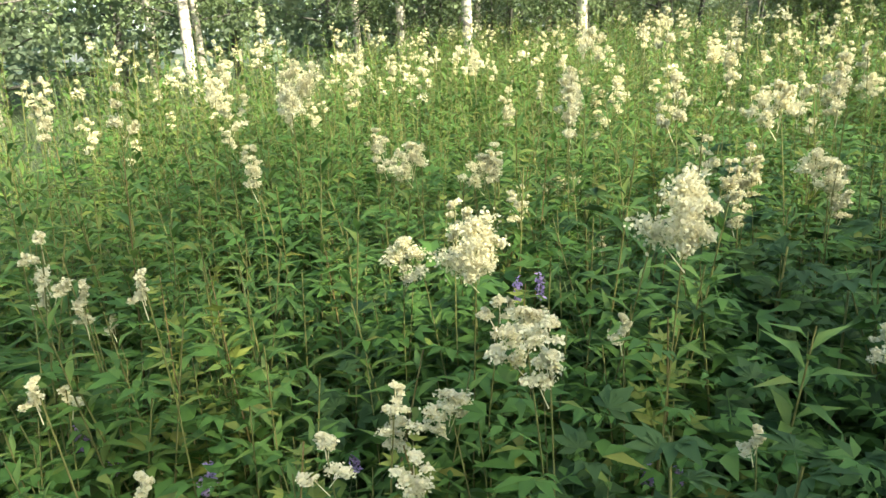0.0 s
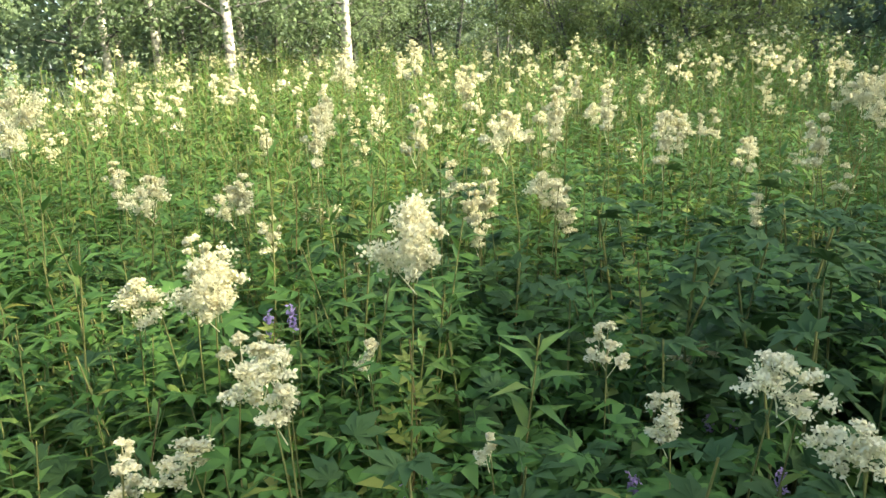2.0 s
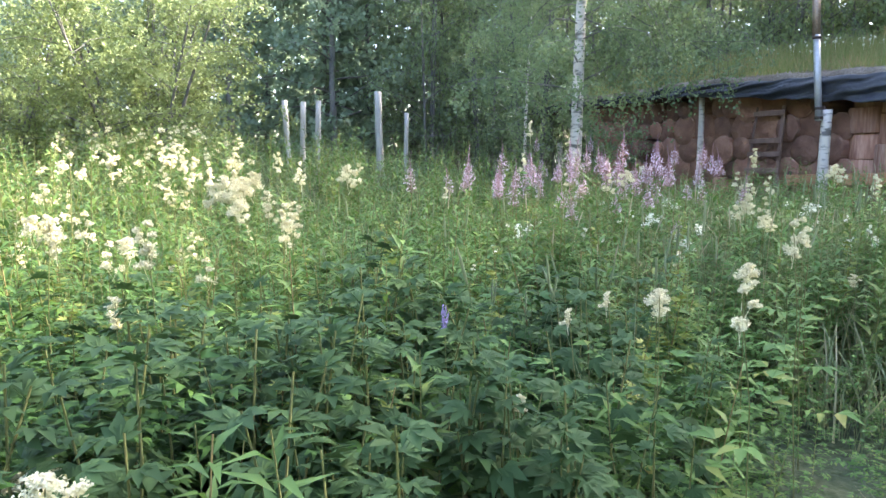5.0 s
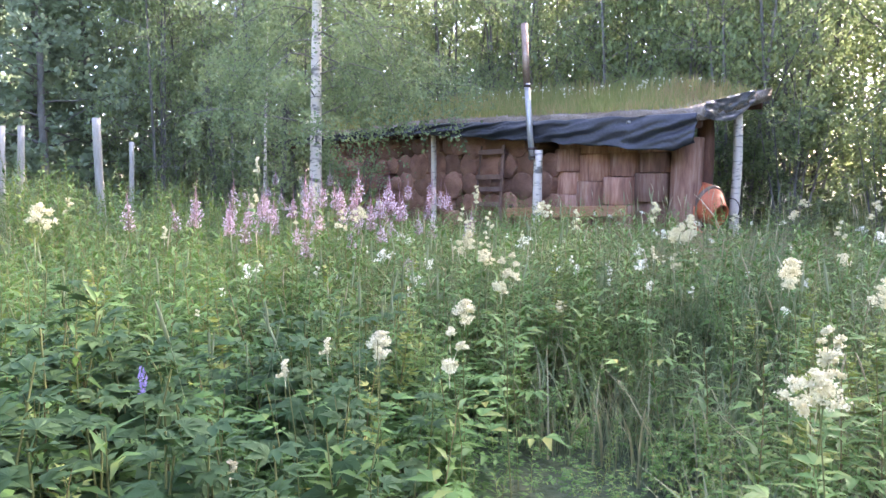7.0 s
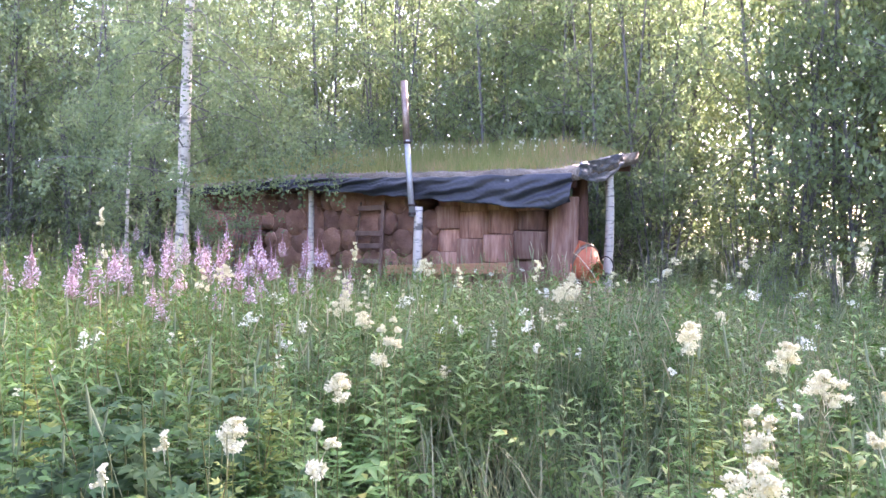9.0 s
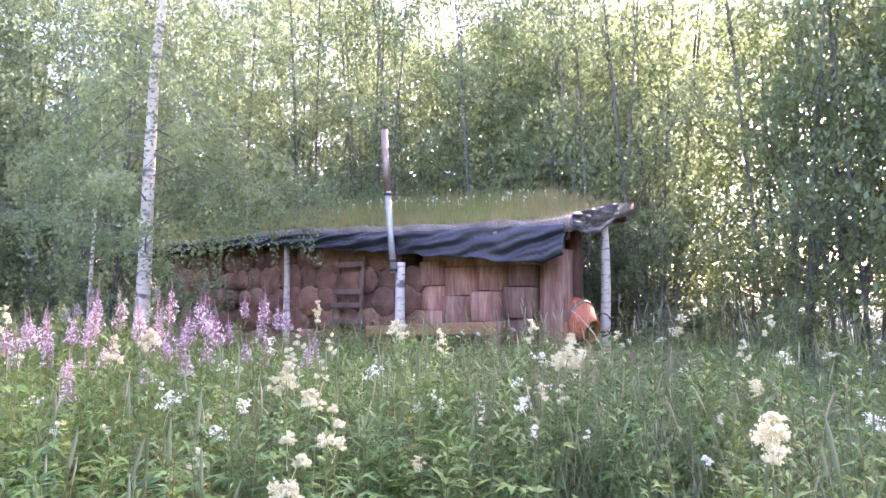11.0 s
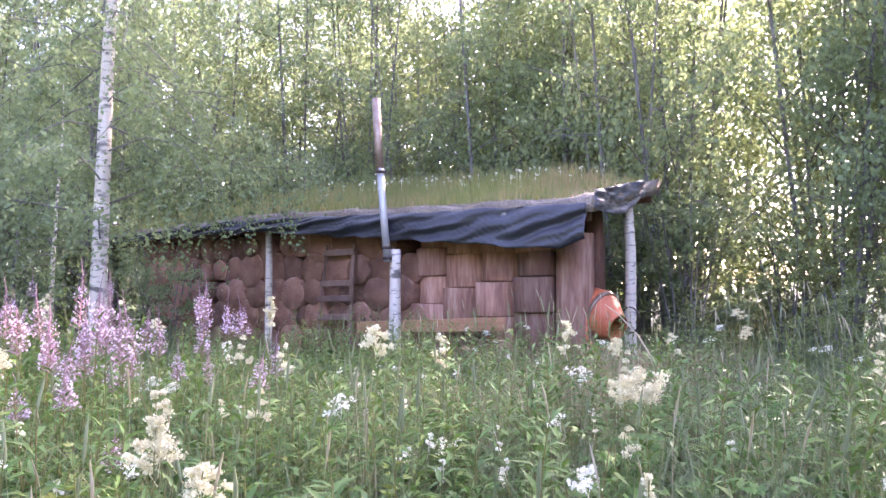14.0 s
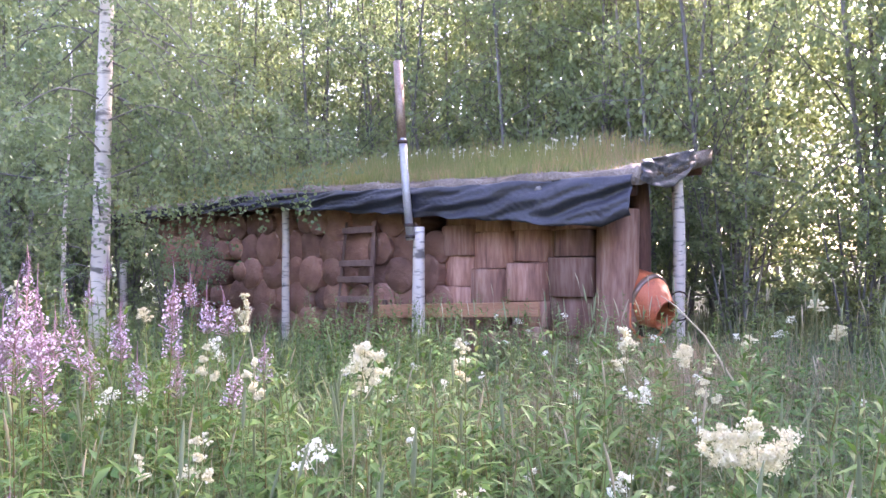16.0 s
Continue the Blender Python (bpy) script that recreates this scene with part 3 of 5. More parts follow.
def build_plank():
    p = solid("plank", beam((-0.36, 9.68, 0.8), (2.05, 9.68, 0.915), 0.04, 0.17, 0.008), PLANK)
    tagged(p, "raw orange-brown plank on edge before the logs", "plank")
    for x in (-0.3, 1.7):
        s = solid("stake", beam((x, 9.735, 0.2), (x, 9.735, 0.95), 0.06, 0.05), OLDWOOD)
        tagged(s, "short wooden stake behind the plank", "stake")


build_plank()


def lathe(profile, sides=28):
    V, T = [], []
    for r, z in profile:
        V += [(r * math.cos(a), r * math.sin(a), z) for a in np.arange(sides) * 2 * math.pi / sides]
    for i in range(len(profile) - 1):
        for j in range(sides):
            k = (j + 1) % sides
            b = (i * sides + j, i * sides + k, (i + 1) * sides + k, (i + 1) * sides + j)
            T += [(b[0], b[1], b[2]), (b[0], b[2], b[3])]
    return V, T


def build_mixer():
    z0 = float(rise(3.0, 10.2))
    mx = thing("cement_mixer", "worn orange cement mixer with tilted drum beside the shed", "cement mixer", m=pose(3.08, 10.25, z0, 0, 0, -25) @ Matrix.Diagonal((0.74, 0.74, 0.92, 1)))
    tilt = pose(0, 0, 0.79, 0, 117, 0)
    prof = [(0.0, -0.34), (0.2, -0.34), (0.24, -0.32), (0.31, -0.1), (0.315, 0.02), (0.3, 0.1), (0.19, 0.36), (0.2, 0.38), (0.18, 0.38), (0.175, 0.35), (0.28, 0.09), (0.29, -0.08), (0.2, -0.3), (0, -0.3)]
    under("drum", mesh_of("drum", *lathe(prof), ORANGE, smooth=True), mx, tilt, "worn orange drum with a wide mouth")
    under("band", mesh_of("band", *lathe([(0.312, -0.03), (0.335, -0.03), (0.335, 0.04), (0.312, 0.04)]), RUSTSTEEL, smooth=False), mx, tilt, "rusty gear band round the drum")
    for k in range(3):
        a = k * 120
        under("blade", mesh_of("blade", *tube([(0.24, 0, -0.2), (0.26, 0, 0.08)], 0.012, 5), DARKMETAL), mx, tilt @ pose(0, 0, 0, 0, 0, a))
    under("yoke", mesh_of("yoke", *tube([(0, -0.36, 0.76), (0, -0.37, 0.5), (0, -0.2, 0.34), (0, 0.2, 0.34), (0, 0.37, 0.5), (0, 0.36, 0.76)], 0.022, 8), ORANGE, smooth=True), mx)
    for x, y in ((0.28, 0.25), (0.28, -0.25), (-0.28, 0.25), (-0.28, -0.25)):
        under("leg", mesh_of("leg", *tube([(0, y * 0.7, 0.36), (x, y, 0.02)], 0.02, 8), ORANGE, smooth=True), mx)
    for y in (0.3, -0.3):
        w = under("wheel", mesh_of("wheel", *lathe([(0.03, -0.02), (0.03, 0.02), (0.085, 0.02), (0.085, -0.02), (0.03, -0.02)]), DARKMETAL), mx, pose(-0.3, y, 0.12, 90, 0, 0))
        under("tyre", mesh_of("tyre", *lathe([(0.085, -0.03), (0.12, -0.02), (0.12, 0.02), (0.085, 0.03), (0.085, -0.03)]), RUBBER, smooth=True), w)
    a = np.linspace(0, 2 * np.pi, 17)
    ring = np.stack([0.17 * np.cos(a), 0 * a, 0.17 * np.sin(a)], -1)
    under("hand_wheel", mesh_of("hand wheel", *tube(ring, 0.011, 6, False), DARKMETAL, smooth=True), mx, pose(0.32, 0.3, 0.72, 0, 0, 20))
    return mx


build_mixer()


# ---- trees ----
def wander(a, b, n, amount, r, sag=0.0):
    P = np.linspace(a, b, n)
    w = r.normal(0, amount, (n, 3))
    w[0] = 0
    P = P + np.cumsum(w, 0) * np.linspace(0, 1, n)[:, None]
    P[:, 2] -= sag * np.linspace(0, 1, n) ** 2
    return P


def tree_parts(r, H, rad, n_limbs, reach, low, leaves, size, sag, spread, stems=1, lean=0.0, rise_=0.45, limb=0.3):
    """Trunk, limbs and the leaf sheet of one tree. The crown keeps gaps: leaves sit only along limbs and twigs."""
    trunks, limbs, pts = [], [], []
    for s in range(stems):
        a0 = r.uniform(0, 2 * np.pi)
        base = np.array([0.0, 0, 0]) if stems == 1 else np.array([math.cos(a0), math.sin(a0), 0]) * 0.22
        tip = np.array([math.cos(a0) * H * (0.02 if stems == 1 else lean), math.sin(a0) * H * (0.02 if stems == 1 else lean), H * r.uniform(0.85, 1)])
        P = wander(base, tip, 12, 0.05 * (rad / 0.1), r)
        trunks.append(tube(P, np.linspace(rad, rad * 0.18, 12), 8))
        for k in range(n_limbs // stems):
            f = low + (0.97 - low) * (k + r.uniform(0, 1)) / (n_limbs / stems)
            o = P[0] + (P[-1] - P[0]) * f
            i = min(10, int(f * 11))
            o = P[i] + (P[i + 1] - P[i]) * (f * 11 - i)
            a = k * 2.4 + r.uniform(-0.5, 0.5)
            Lr = reach * r.uniform(0.6, 1.1) * (1.15 - 0.75 * f)
            e = o + np.array([math.cos(a) * Lr, math.sin(a) * Lr, Lr * rise_ * r.uniform(0.4, 1.3)])
            Q = wander(o, e, 7, 0.06, r, sag * r.uniform(0.4, 1.2))
            limbs.append(tube(Q, np.linspace(rad * limb * (1.1 - 0.7 * f), 0.004, 7), 4, False))
            for j in range(2, 7):
                for _ in range(2):
                    d = r.normal(size=3) * spread
                    d[2] = d[2] * 0.7 - abs(sag) * r.uniform(0, 0.6)
                    pts.append((Q[j], Q[j] + d))
    pts = np.array(pts)
    idx = r.integers(0, len(pts), leaves)
    f = r.uniform(0.1, 1, (leaves, 1))
    c = pts[idx, 0] * (1 - f) + pts[idx, 1] * f + r.normal(0, spread * 0.16, (leaves, 3))
    for k in range(0, len(pts), 6):
        limbs.append(tube(pts[k], [0.006, 0.003], 3, False))
    return join(trunks), join(limbs), petals(c, size, r, 0.62)


def make_tree(name, data, bark, leafmat, label, category, group, m):
    t = thing(name, label, category, group)
    under("trunk", mesh_of("trunk", *data[0], bark, smooth=True), t)
    tagged(under("branchwork", mesh_of("branchwork", *data[1], GREYBARK if bark is BIRCH else bark, smooth=True), t), kind="stuff")

    under("crown", mesh_of("crown", *data[2], leafmat), t)
    t.matrix_basis = m
    return t


def place(x, y, s=1.0, rz=0.0, sz=None):
    return pose(x, y, float(rise(x, y)) - 0.03, 0, 0, rz) @ Matrix.Diagonal((s, s, sz or s, 1))


def build_trees():
    r = np.random.default_rng(11)
    # the birch standing before the shed's far end
    big = tree_parts(r, 10.5, 0.115, 60, 2.2, 0.17, 34000, 0.028, 1.5, 0.42, limb=0.13)
    b = make_tree("birch_tree", big, BIRCH, BIRCHLEAF, "white-barked birch with dark marks and drooping twigs beside the shed", "tree", "birches", place(-2.25, 6.9, 1, 200))
    b.matrix_basis = place(-2.25, 6.9, 1, 200) @ pose(0, 0, 0, 1.0, -2.2, 0)
    inv = b.matrix_basis.inverted()
    for z, along, across, low in ((3.9, 2.2, 0.3, 2.35), (3.5, 1.5, -0.4, 2.4), (4.4, 2.5, 0.9, 2.9), (4.2, -1.7, 0.2, 2.5), (3.6, 0.9, 0.7, 2.2), (4.8, -2.3, 0.8, 3.2)):
        a = np.array([-2.25, 6.9, z])
        e = np.array([-2.25 + along * 0.8 - across * 0.6, 6.9 + along * 0.6 + across * 0.8, low + 0.5])
        Q = wander(a, e, 9, 0.03, r, 0.3)
        tw = [tube(Q, np.linspace(0.016, 0.003, 9), 4, False)]
        pts = []
        for k in range(3, 9):
            for _ in range(5):
                top = Q[k] + r.normal(0, 0.12, 3)
                end = top + np.array([r.normal(0, 0.12), r.normal(0, 0.12), -r.uniform(0.3, 0.8)])
                tw.append(tube([top, end], [0.003, 0.0015], 3, False))
                f = r.uniform(0, 1, (34, 1))
                pts.append(top * (1 - f) + end * f + r.normal(0, 0.045, (34, 3)))
        local = lambda V: np.array([inv @ Vector(v) for v in V])
        V, T = join(tw)
        br = under("branch", mesh_of("branch", local(V), T, GREYBARK), b)
        V, T = petals(np.concatenate(pts), 0.028, r, 0.7)
        under("foliage", mesh_of("foliage", local(V), T, BIRCHLEAF), br)
    # birches at the meadow's edge
    slim = tree_parts(r, 11, 0.1, 30, 2.2, 0.16, 6000, 0.044, 1.1, 0.42)
    s0 = make_tree("birch_tree", slim, BIRCH, BIRCHLEAF, "slender white birch at the edge of the meadow", "tree", "birches", place(-3.3, -7.7))
    for x, y, s, a in ((-3.4, -9.25, 1.0, 40), (-2.9, -9.95, 0.8, 80), (-1.2, -12.8, 1.0, 120), (0.0, -11.2, 1.05, 160), (-0.5, -11.5, 0.8, 20), (-1.2, -14, 1.1, 200),
                       (-4.1, -5.9, 0.85, 250), (-4.9, -6.3, 0.8, 290), (-5.9, -9.1, 0.9, 10), (-5.0, -11.5, 1.0, 60), (2.2, -13.5, 1.0, 35), (-7, -8, 0.9, 99), (4.0, -13.0, 1.0, 300)):
        copy_thing(s0, place(x, y, s, a))
    for x, y, s, a in ((-6.1, 8.3, 0.5, 77),):
        copy_thing(s0, place(x, y, s, a))
    # alders and willows in the thicket round the shed
    kinds = [tree_parts(r, 8.5, 0.038, 54, 2.1, 0.06, 11000, 0.035, 0.35, 0.52, stems=3, lean=0.16, rise_=0.7) for _ in range(3)]
    proto = [make_tree("alder_tree", k, GREYBARK, ALDER, "grey-green alder with many thin stems in the thicket", "tree", "thicket trees behind the shed", place(-1.5 + 2 * i, 15.5 + 0.5 * i, 1, 60 * i)) for i, k in enumerate(kinds)]
    q = random.Random(3)
    spots = [(-9.5, 10.5), (-8.0, 12.2), (-8.8, 8.7), (-10.8, 9.0), (-6.4, 14.2), (-4.4, 14.6), (-2.8, 14.5), (-0.9, 14.3), (0.6, 14.7), (1.9, 14.2), (2.9, 14.0), (2.5, 15.6), (5.3, 13.8), (7.4, 14.4),
             (-0.4, 16.6), (-3.4, 16.6), (-6.2, 16.8), (-9.0, 15.4), (-11.6, 12.4), (-7.8, 10.4), (8.2, 15.4), (9.6, 13.8), (-12.6, 10.2), (11, 11.5), (-5.6, 13.8), (-7.2, 14.3), (-8.3, 13.6), (-7.5, 16.4), (-10.2, 13.2), (8.6, 12.4), (10.2, 12.6), (9.3, 10.8), (12.4, 13.0), (8.0, 13.8), (6.6, 13.4), (7.0, 15.2), (6.0, 14.8), (5.0, 14.7), (-3.6, 13.6), (-1.8, 15.8), (0.2, 16.0), (-8.2, -5.4), (-7.4, -7.2), (-6.2, -8.8), (-9.6, -7.0), (-5.0, -9.6), (-10.4, -4.6), (-9.0, 7.2), (-11.5, 8.0), (-10.0, 11.5), (-7.2, 9.2)]
    # rightmost trees, mostly out of view, are added and heightened to shade the walk
    for i, (x, y) in enumerate(spots):
        s = q.uniform(0.9, 1.15)
        copy_thing(proto[i % 3], place(x, y, s, q.uniform(0, 360), s * (1.57 if x > 5.6 else 0.8 if y < 0 else 1.38 if x > -5 else 1.42)))
    # lighter trees behind the thicket, with sunlight put into their leaf colour
    light = tree_parts(r, 9.5, 0.08, 42, 2.3, 0.08, 9000, 0.055, 0.3, 0.55, stems=3, lean=0.12, rise_=0.7)
    l0 = make_tree("willow_tree", light, GREYBARK, WILLOW_SUNLIT, "tree behind the thicket, leaves coloured yellow-green for sunlight", "tree", "sunlit trees behind the thicket", place(1.6, 19.0))
    for x, y, s in ((5.0, 16.6, 0.85), (6.3, 15.6, 0.9), (7.4, 17, 0.9), (0.0, 19.5, 1.0), (-7.5, 18.5, 1.0), (-10, 16.5, 0.95), (-2.2, 19.4, 1.1), (6.8, 19.2, 1.0), (-5, 20, 1.0), (1.8, 23, 1.1), (-3.0, 17.9, 1.0), (-0.8, 17.8, 1.0), (1.2, 17.2, 0.9), (-6.0, 18.2, 1.0), (-9.2, 14.4, 0.9)):
        copy_thing(l0, place(x, y, s, q.uniform(0, 360)))
    # low shrubs that close the foot of the thicket
    low = tree_parts(r, 2.8, 0.025, 30, 0.9, 0.04, 4000, 0.034, 0.1, 0.22, stems=6, lean=0.3, rise_=0.8)
    s0 = make_tree("shrub", low, GREYBARK, ALDER, "leafy green shrub at the foot of the thicket", "shrub", "shrubs under the thicket", place(3.3, 13.2))
    for x, y, s in ((2.2, 13.7, 0.9), (1.0, 13.9, 1.0), (-0.6, 13.8, 1.0), (-2.2, 13.9, 1.0), (-4, 13.8, 1.1), (-6, 13.6, 1), (-8.4, 11.2, 1.1), (-8.6, 9.6, 0.9), (-7.9, 8.3, 0.7), (-9.6, 8.3, 1), (-6.9, 11.3, 0.8), (7.7, 13.0, 1.0), (3.0, 14.4, 1.2), (-5.9, 11.0, 0.85), (-10.8, 7.6, 1), (8.8, 12.2, 1.1), (-3.9, 9.0, 0.6)):
        copy_thing(s0, place(x, y, s, q.uniform(0, 360)))
    # the same shrub in a lighter leaf colour, which paints the gap's sunlight
    pale = make_tree("shrub", low, GREYBARK, WILLOW_SUNLIT, "shrub in the sunny gap of the thicket, leaves coloured pale for sunlight", "shrub", "shrubs under the thicket", place(4.7, 13.4, 0.8))
    for x, y, s in ((5.6, 13.0, 0.8), (6.4, 12.6, 0.7), (4.9, 14.6, 1.0), (5.4, 11.9, 0.5)):
        copy_thing(pale, place(x, y, s, q.uniform(0, 360)))
    # the round willow bush in the meadow, and a small one behind it
    bush = tree_parts(r, 4.7, 0.04, 140, 1.7, 0.06, 44000, 0.031, 0.15, 0.34, stems=12, lean=0.4, rise_=0.6)
    wb = make_tree("willow_bush", bush, GREYBARK, WILLOW_SUNLIT, "big rounded light green willow bush with many grey stems", "bush", "", place(-5.9, 0.3, 1, 0))
    for x, y, s, a in ((-7.0, -2.0, 0.85, 100),):
        copy_thing(wb, place(x, y, s, a))
    # dark wood beyond
    dark = tree_parts(r, 9.5, 0.12, 36, 2.6, 0.05, 6500, 0.08, 0.3, 0.55, rise_=0.3)
    d0 = make_tree("dark_tree", dark, GREYBARK, HAZYLEAF, "green tree in the shaded wood beyond the meadow, leaves paled for haze", "tree", "trees of the dark wood", place(-13, 3))
    for x, y, s in ((-14, 6, 1.3), (-13, 8.5, 1.3), (-15.5, 4.5, 1.35), (-11.5, 6.6, 1.1), (-10.6, 5.2, 0.95), (-15.5, 1.8, 1.1), (-15, -0.8, 1.0), (-17, -3.4, 0.85), (-18, -5.8, 0.5), (-13.5, -7.6, 1.0), (-9.5, -6.4, 0.7), (-11.5, -8.6, 1.0), (-10.5, -11, 1.0), (-8.5, -12.5, 1), (-6.5, -14, 1.05),
                    (-4.2, -15, 1.1), (-2, -16.5, 1.1), (0.5, -17, 1.1), (3, -17.5, 1.1), (-15, 11, 1.1), (-13.2, 13.5, 1.2), (-20, 3, 0.9), (-19, 7, 1.1)):
        copy_thing(d0, place(x, y, s, q.uniform(0, 360)))
    # woods closing the view all round, far off
    n = 150000
    a = r.uniform(0, 2 * np.pi, n)
    north = np.clip(np.sin(a), 0, 1)
    hmax = 10.5 + 2.2 * np.sin(a * 9) + 1.5 * np.sin(a * 23 + 1) + 9 * north
    gap = np.exp(-((np.angle(np.exp(1j * (a - math.radians(197)))) / 0.1) ** 2))
    hmax *= 1 - 0.5 * gap
    rad = 27 + r.uniform(0, 6, n) + 9 * north
    P = np.stack([rad * np.cos(a), 2 + rad * np.sin(a), r.uniform(0, 1, n) ** 0.8 * hmax], -1)
    # stretches of the north side get a yellower leaf: sunlight painted by colour
    sunny = (np.sin(a) > 0.55) & (np.sin(a * 7 + 1) + 0.6 * np.sin(a * 19) > -0.5)
    for where, mat, label in ((~sunny, HAZYLEAF, "dense green woods closing the meadow all round"), (sunny, WILLOW_SUNLIT, "woods beyond the thicket, leaves coloured yellow-green as if sunlit")):
        tagged(new("far_woods", mesh_of("far woods", *petals(P[where], 0.23, r, 0.6), mat)), label, "woods", kind="stuff")


build_trees()


def build_fence():
    q = random.Random(9)
    for x, y, h, w in ((-5.38, 2.78, 1.78, 0.055), (-5.77, 3.13, 1.82, 0.055), (-5.24, 3.26, 1.82, 0.055), (-4.98, 4.43, 2.15, 0.07), (-5.68, 5.25, 1.9, 0.045)):
        P = [(0.02 * math.sin(z * 2 + x), 0, z) for z in np.linspace(-0.1, h, 7)]
        p = new("fence_post", mesh_of("fence post", *tube(P, np.linspace(w * 1.05, w * 0.95, 7), 9), GREYWOOD, smooth=True))
        p.matrix_basis = pose(x, y, float(rise(x, y)), q.uniform(-2, 2), q.uniform(-2, 2), q.uniform(0, 360))
        tagged(p, "weathered grey wooden fence post with no rails", "fence post", group="old fence posts at the meadow's edge")


build_fence()


# ---- meadow plants ----
LINE = [(7.7, -0.7), (7.6, -0.6), (7.7, -0.3), (7.75, 0.0), (7.5, 0.2), (6.9, 1.2), (6.5, 1.8), (6.25, 2.15), (5.93, 2.7)]


def off_line(x, y):
    """Distance from the trodden line."""
    p = np.stack([np.asarray(x, float), np.asarray(y, float)], -1)
    best = np.full(p.shape[:-1], 1e9)
    for a, b in zip(LINE, LINE[1:]):
        a, b = np.array(a), np.array(b)
        d = b - a
        f = np.clip(((p - a) @ d) / (d @ d), 0, 1)
        best = np.minimum(best, np.linalg.norm(p - a - f[..., None] * d, axis=-1))
    return best


def stem_mesh(h, rad, r, n=5, bend=0.04):
    P = wander((0, 0, 0), (r.normal(0, bend), r.normal(0, bend), h), n, 0.012, r)
    return P, tube(P, np.linspace(rad, rad * 0.5, n), 3, False)


def build_meadowsweet():
    """Flowering meadowsweet: prototypes one metre high, then a copy for each plant."""
    r = np.random.default_rng(21)
    leafs = [mesh_of("leaf", *compound_leaf(L), BROAD) for L in (0.22, 0.19, 0.15)]
    protos, tops = [], []
    heads = ((16, 74, 0.03, 0.11), (24, 74, 0.04, 0.12), (12, 60, 0.022, 0.08), (22, 74, 0.03, 0.16), (30, 120, 0.054, 0.08), (8, 64, 0.018, 0.07), (16, 40, 0.04, 0.15), (20, 40, 0.036, 0.19), (12, 36, 0.03, 0.12))
    for k in range(9):
        p = thing("meadowsweet", "meadowsweet plant with frothy cream flower head on a thin stem", "wild flower", "flowering meadowsweet")
        P, st = stem_mesh(1.0, 0.003, r)
        under("stem", mesh_of("stem", *st, STEM), p)
        for i in range(5):
            f = 0.34 + 0.1 * i
            at = P[0] + (P[-1] - P[0]) * f
            under("leaf", leafs[min(2, i // 2)], p, pose(*at, 18 - 14 * (i % 2), 0, i * 137 + 40 * k))
        under("flower_head", mesh_of("flower head", *froth(*heads[k], 0.0038 if k < 6 else 0.0055, r), CREAM), p, pose(*P[-1]))
        protos.append(p)
        tops.append(P[-1])
    # plants whose place along the walk is known: x, y, height, kind
    stand_a = [(4.07, -4.72, 1.6, 3), (5.1, -3.89, 1.26, 3), (4.43, -3.25, 1.24, 3), (5.72, -3.23, 1.25, 2), (5.82, -3.06, 1.2, 1), (4.28, -3.05, 1.29, 2), (4.15, -2.87, 1.25, 3), (2.67, -2.86, 1.36, 0),
             (5.7, -2.71, 1.22, 4), (2.46, -2.35, 1.42, 1), (4.8, -2.29, 1.03, 3), (5.75, -2.29, 1.01, 3), (4.84, -2.26, 1.07, 0), (5.79, -2.21, 0.97, 0), (6.38, -2.21, 1.04, 3), (6.88, -2.18, 0.72, 2),
             (3.38, -2.15, 1.37, 3), (7.05, -2.11, 0.86, 2), (4.7, -2.02, 1.17, 1), (7.03, -1.99, 0.88, 2), (7.04, -1.98, 0.84, 2), (7.1, -1.97, 0.97, 0), (4.66, -1.91, 1.08, 3), (7.14, -1.9, 0.72, 2)]
    stand_b = [(4.73, -1.9, 1.33, 1), (6.06, -1.89, 1.02, 1), (5.08, -1.88, 0.74, 4), (5.9, -1.74, 0.97, 1), (7.26, -1.73, 0.83, 2), (7.06, -1.72, 0.95, 2), (3.61, -1.68, 1.28, 3), (5.41, -1.68, 1.17, 1),
             (3.63, -1.67, 1.25, 1), (4.55, -1.63, 1.06, 0), (4.61, -1.62, 1.37, 0), (5.97, -1.58, 0.9, 3), (6.57, -1.53, 0.9, 1), (7.27, -1.45, 0.76, 2), (6.5, -1.44, 0.97, 3), (6.39, -1.38, 0.74, 2),
             (6.85, -1.36, 0.68, 3), (5.89, -1.36, 0.77, 2), (7.03, -1.34, 0.71, 0), (6.62, -1.31, 0.95, 4), (4.39, -1.31, 1.04, 0), (6.9, -1.3, 0.77, 2), (6.81, -1.26, 0.72, 1), (4.45, -1.25, 1.06, 3)]
    stand_c = [(6.66, -1.24, 0.83, 0), (5.75, -1.22, 1.16, 0), (5.22, -1.21, 1.28, 3), (5.47, -1.2, 0.97, 0), (7, -1.19, 0.72, 3), (6.63, -1.17, 0.77, 5), (5.67, -1.14, 0.98, 2), (6.34, -1.13, 0.73, 2),
             (6.79, -1.12, 0.89, 1), (5.73, -1.07, 0.96, 3), (3.49, -1.05, 1.21, 3), (6.54, -1.05, 0.81, 2), (4.41, -1.04, 1.09, 2), (5.65, -1.04, 0.95, 3), (5.74, -1.04, 0.88, 3), (6.86, -1.04, 0.91, 3),
             (5.68, -1.03, 0.98, 0), (5.17, -1, 1.13, 0), (4.53, -0.99, 0.8, 1), (5.68, -0.97, 1.16, 1), (6.59, -0.93, 1.05, 4), (3.68, -0.92, 1.07, 1), (5.15, -0.92, 1.15, 3), (5.6, -0.88, 0.98, 1)]
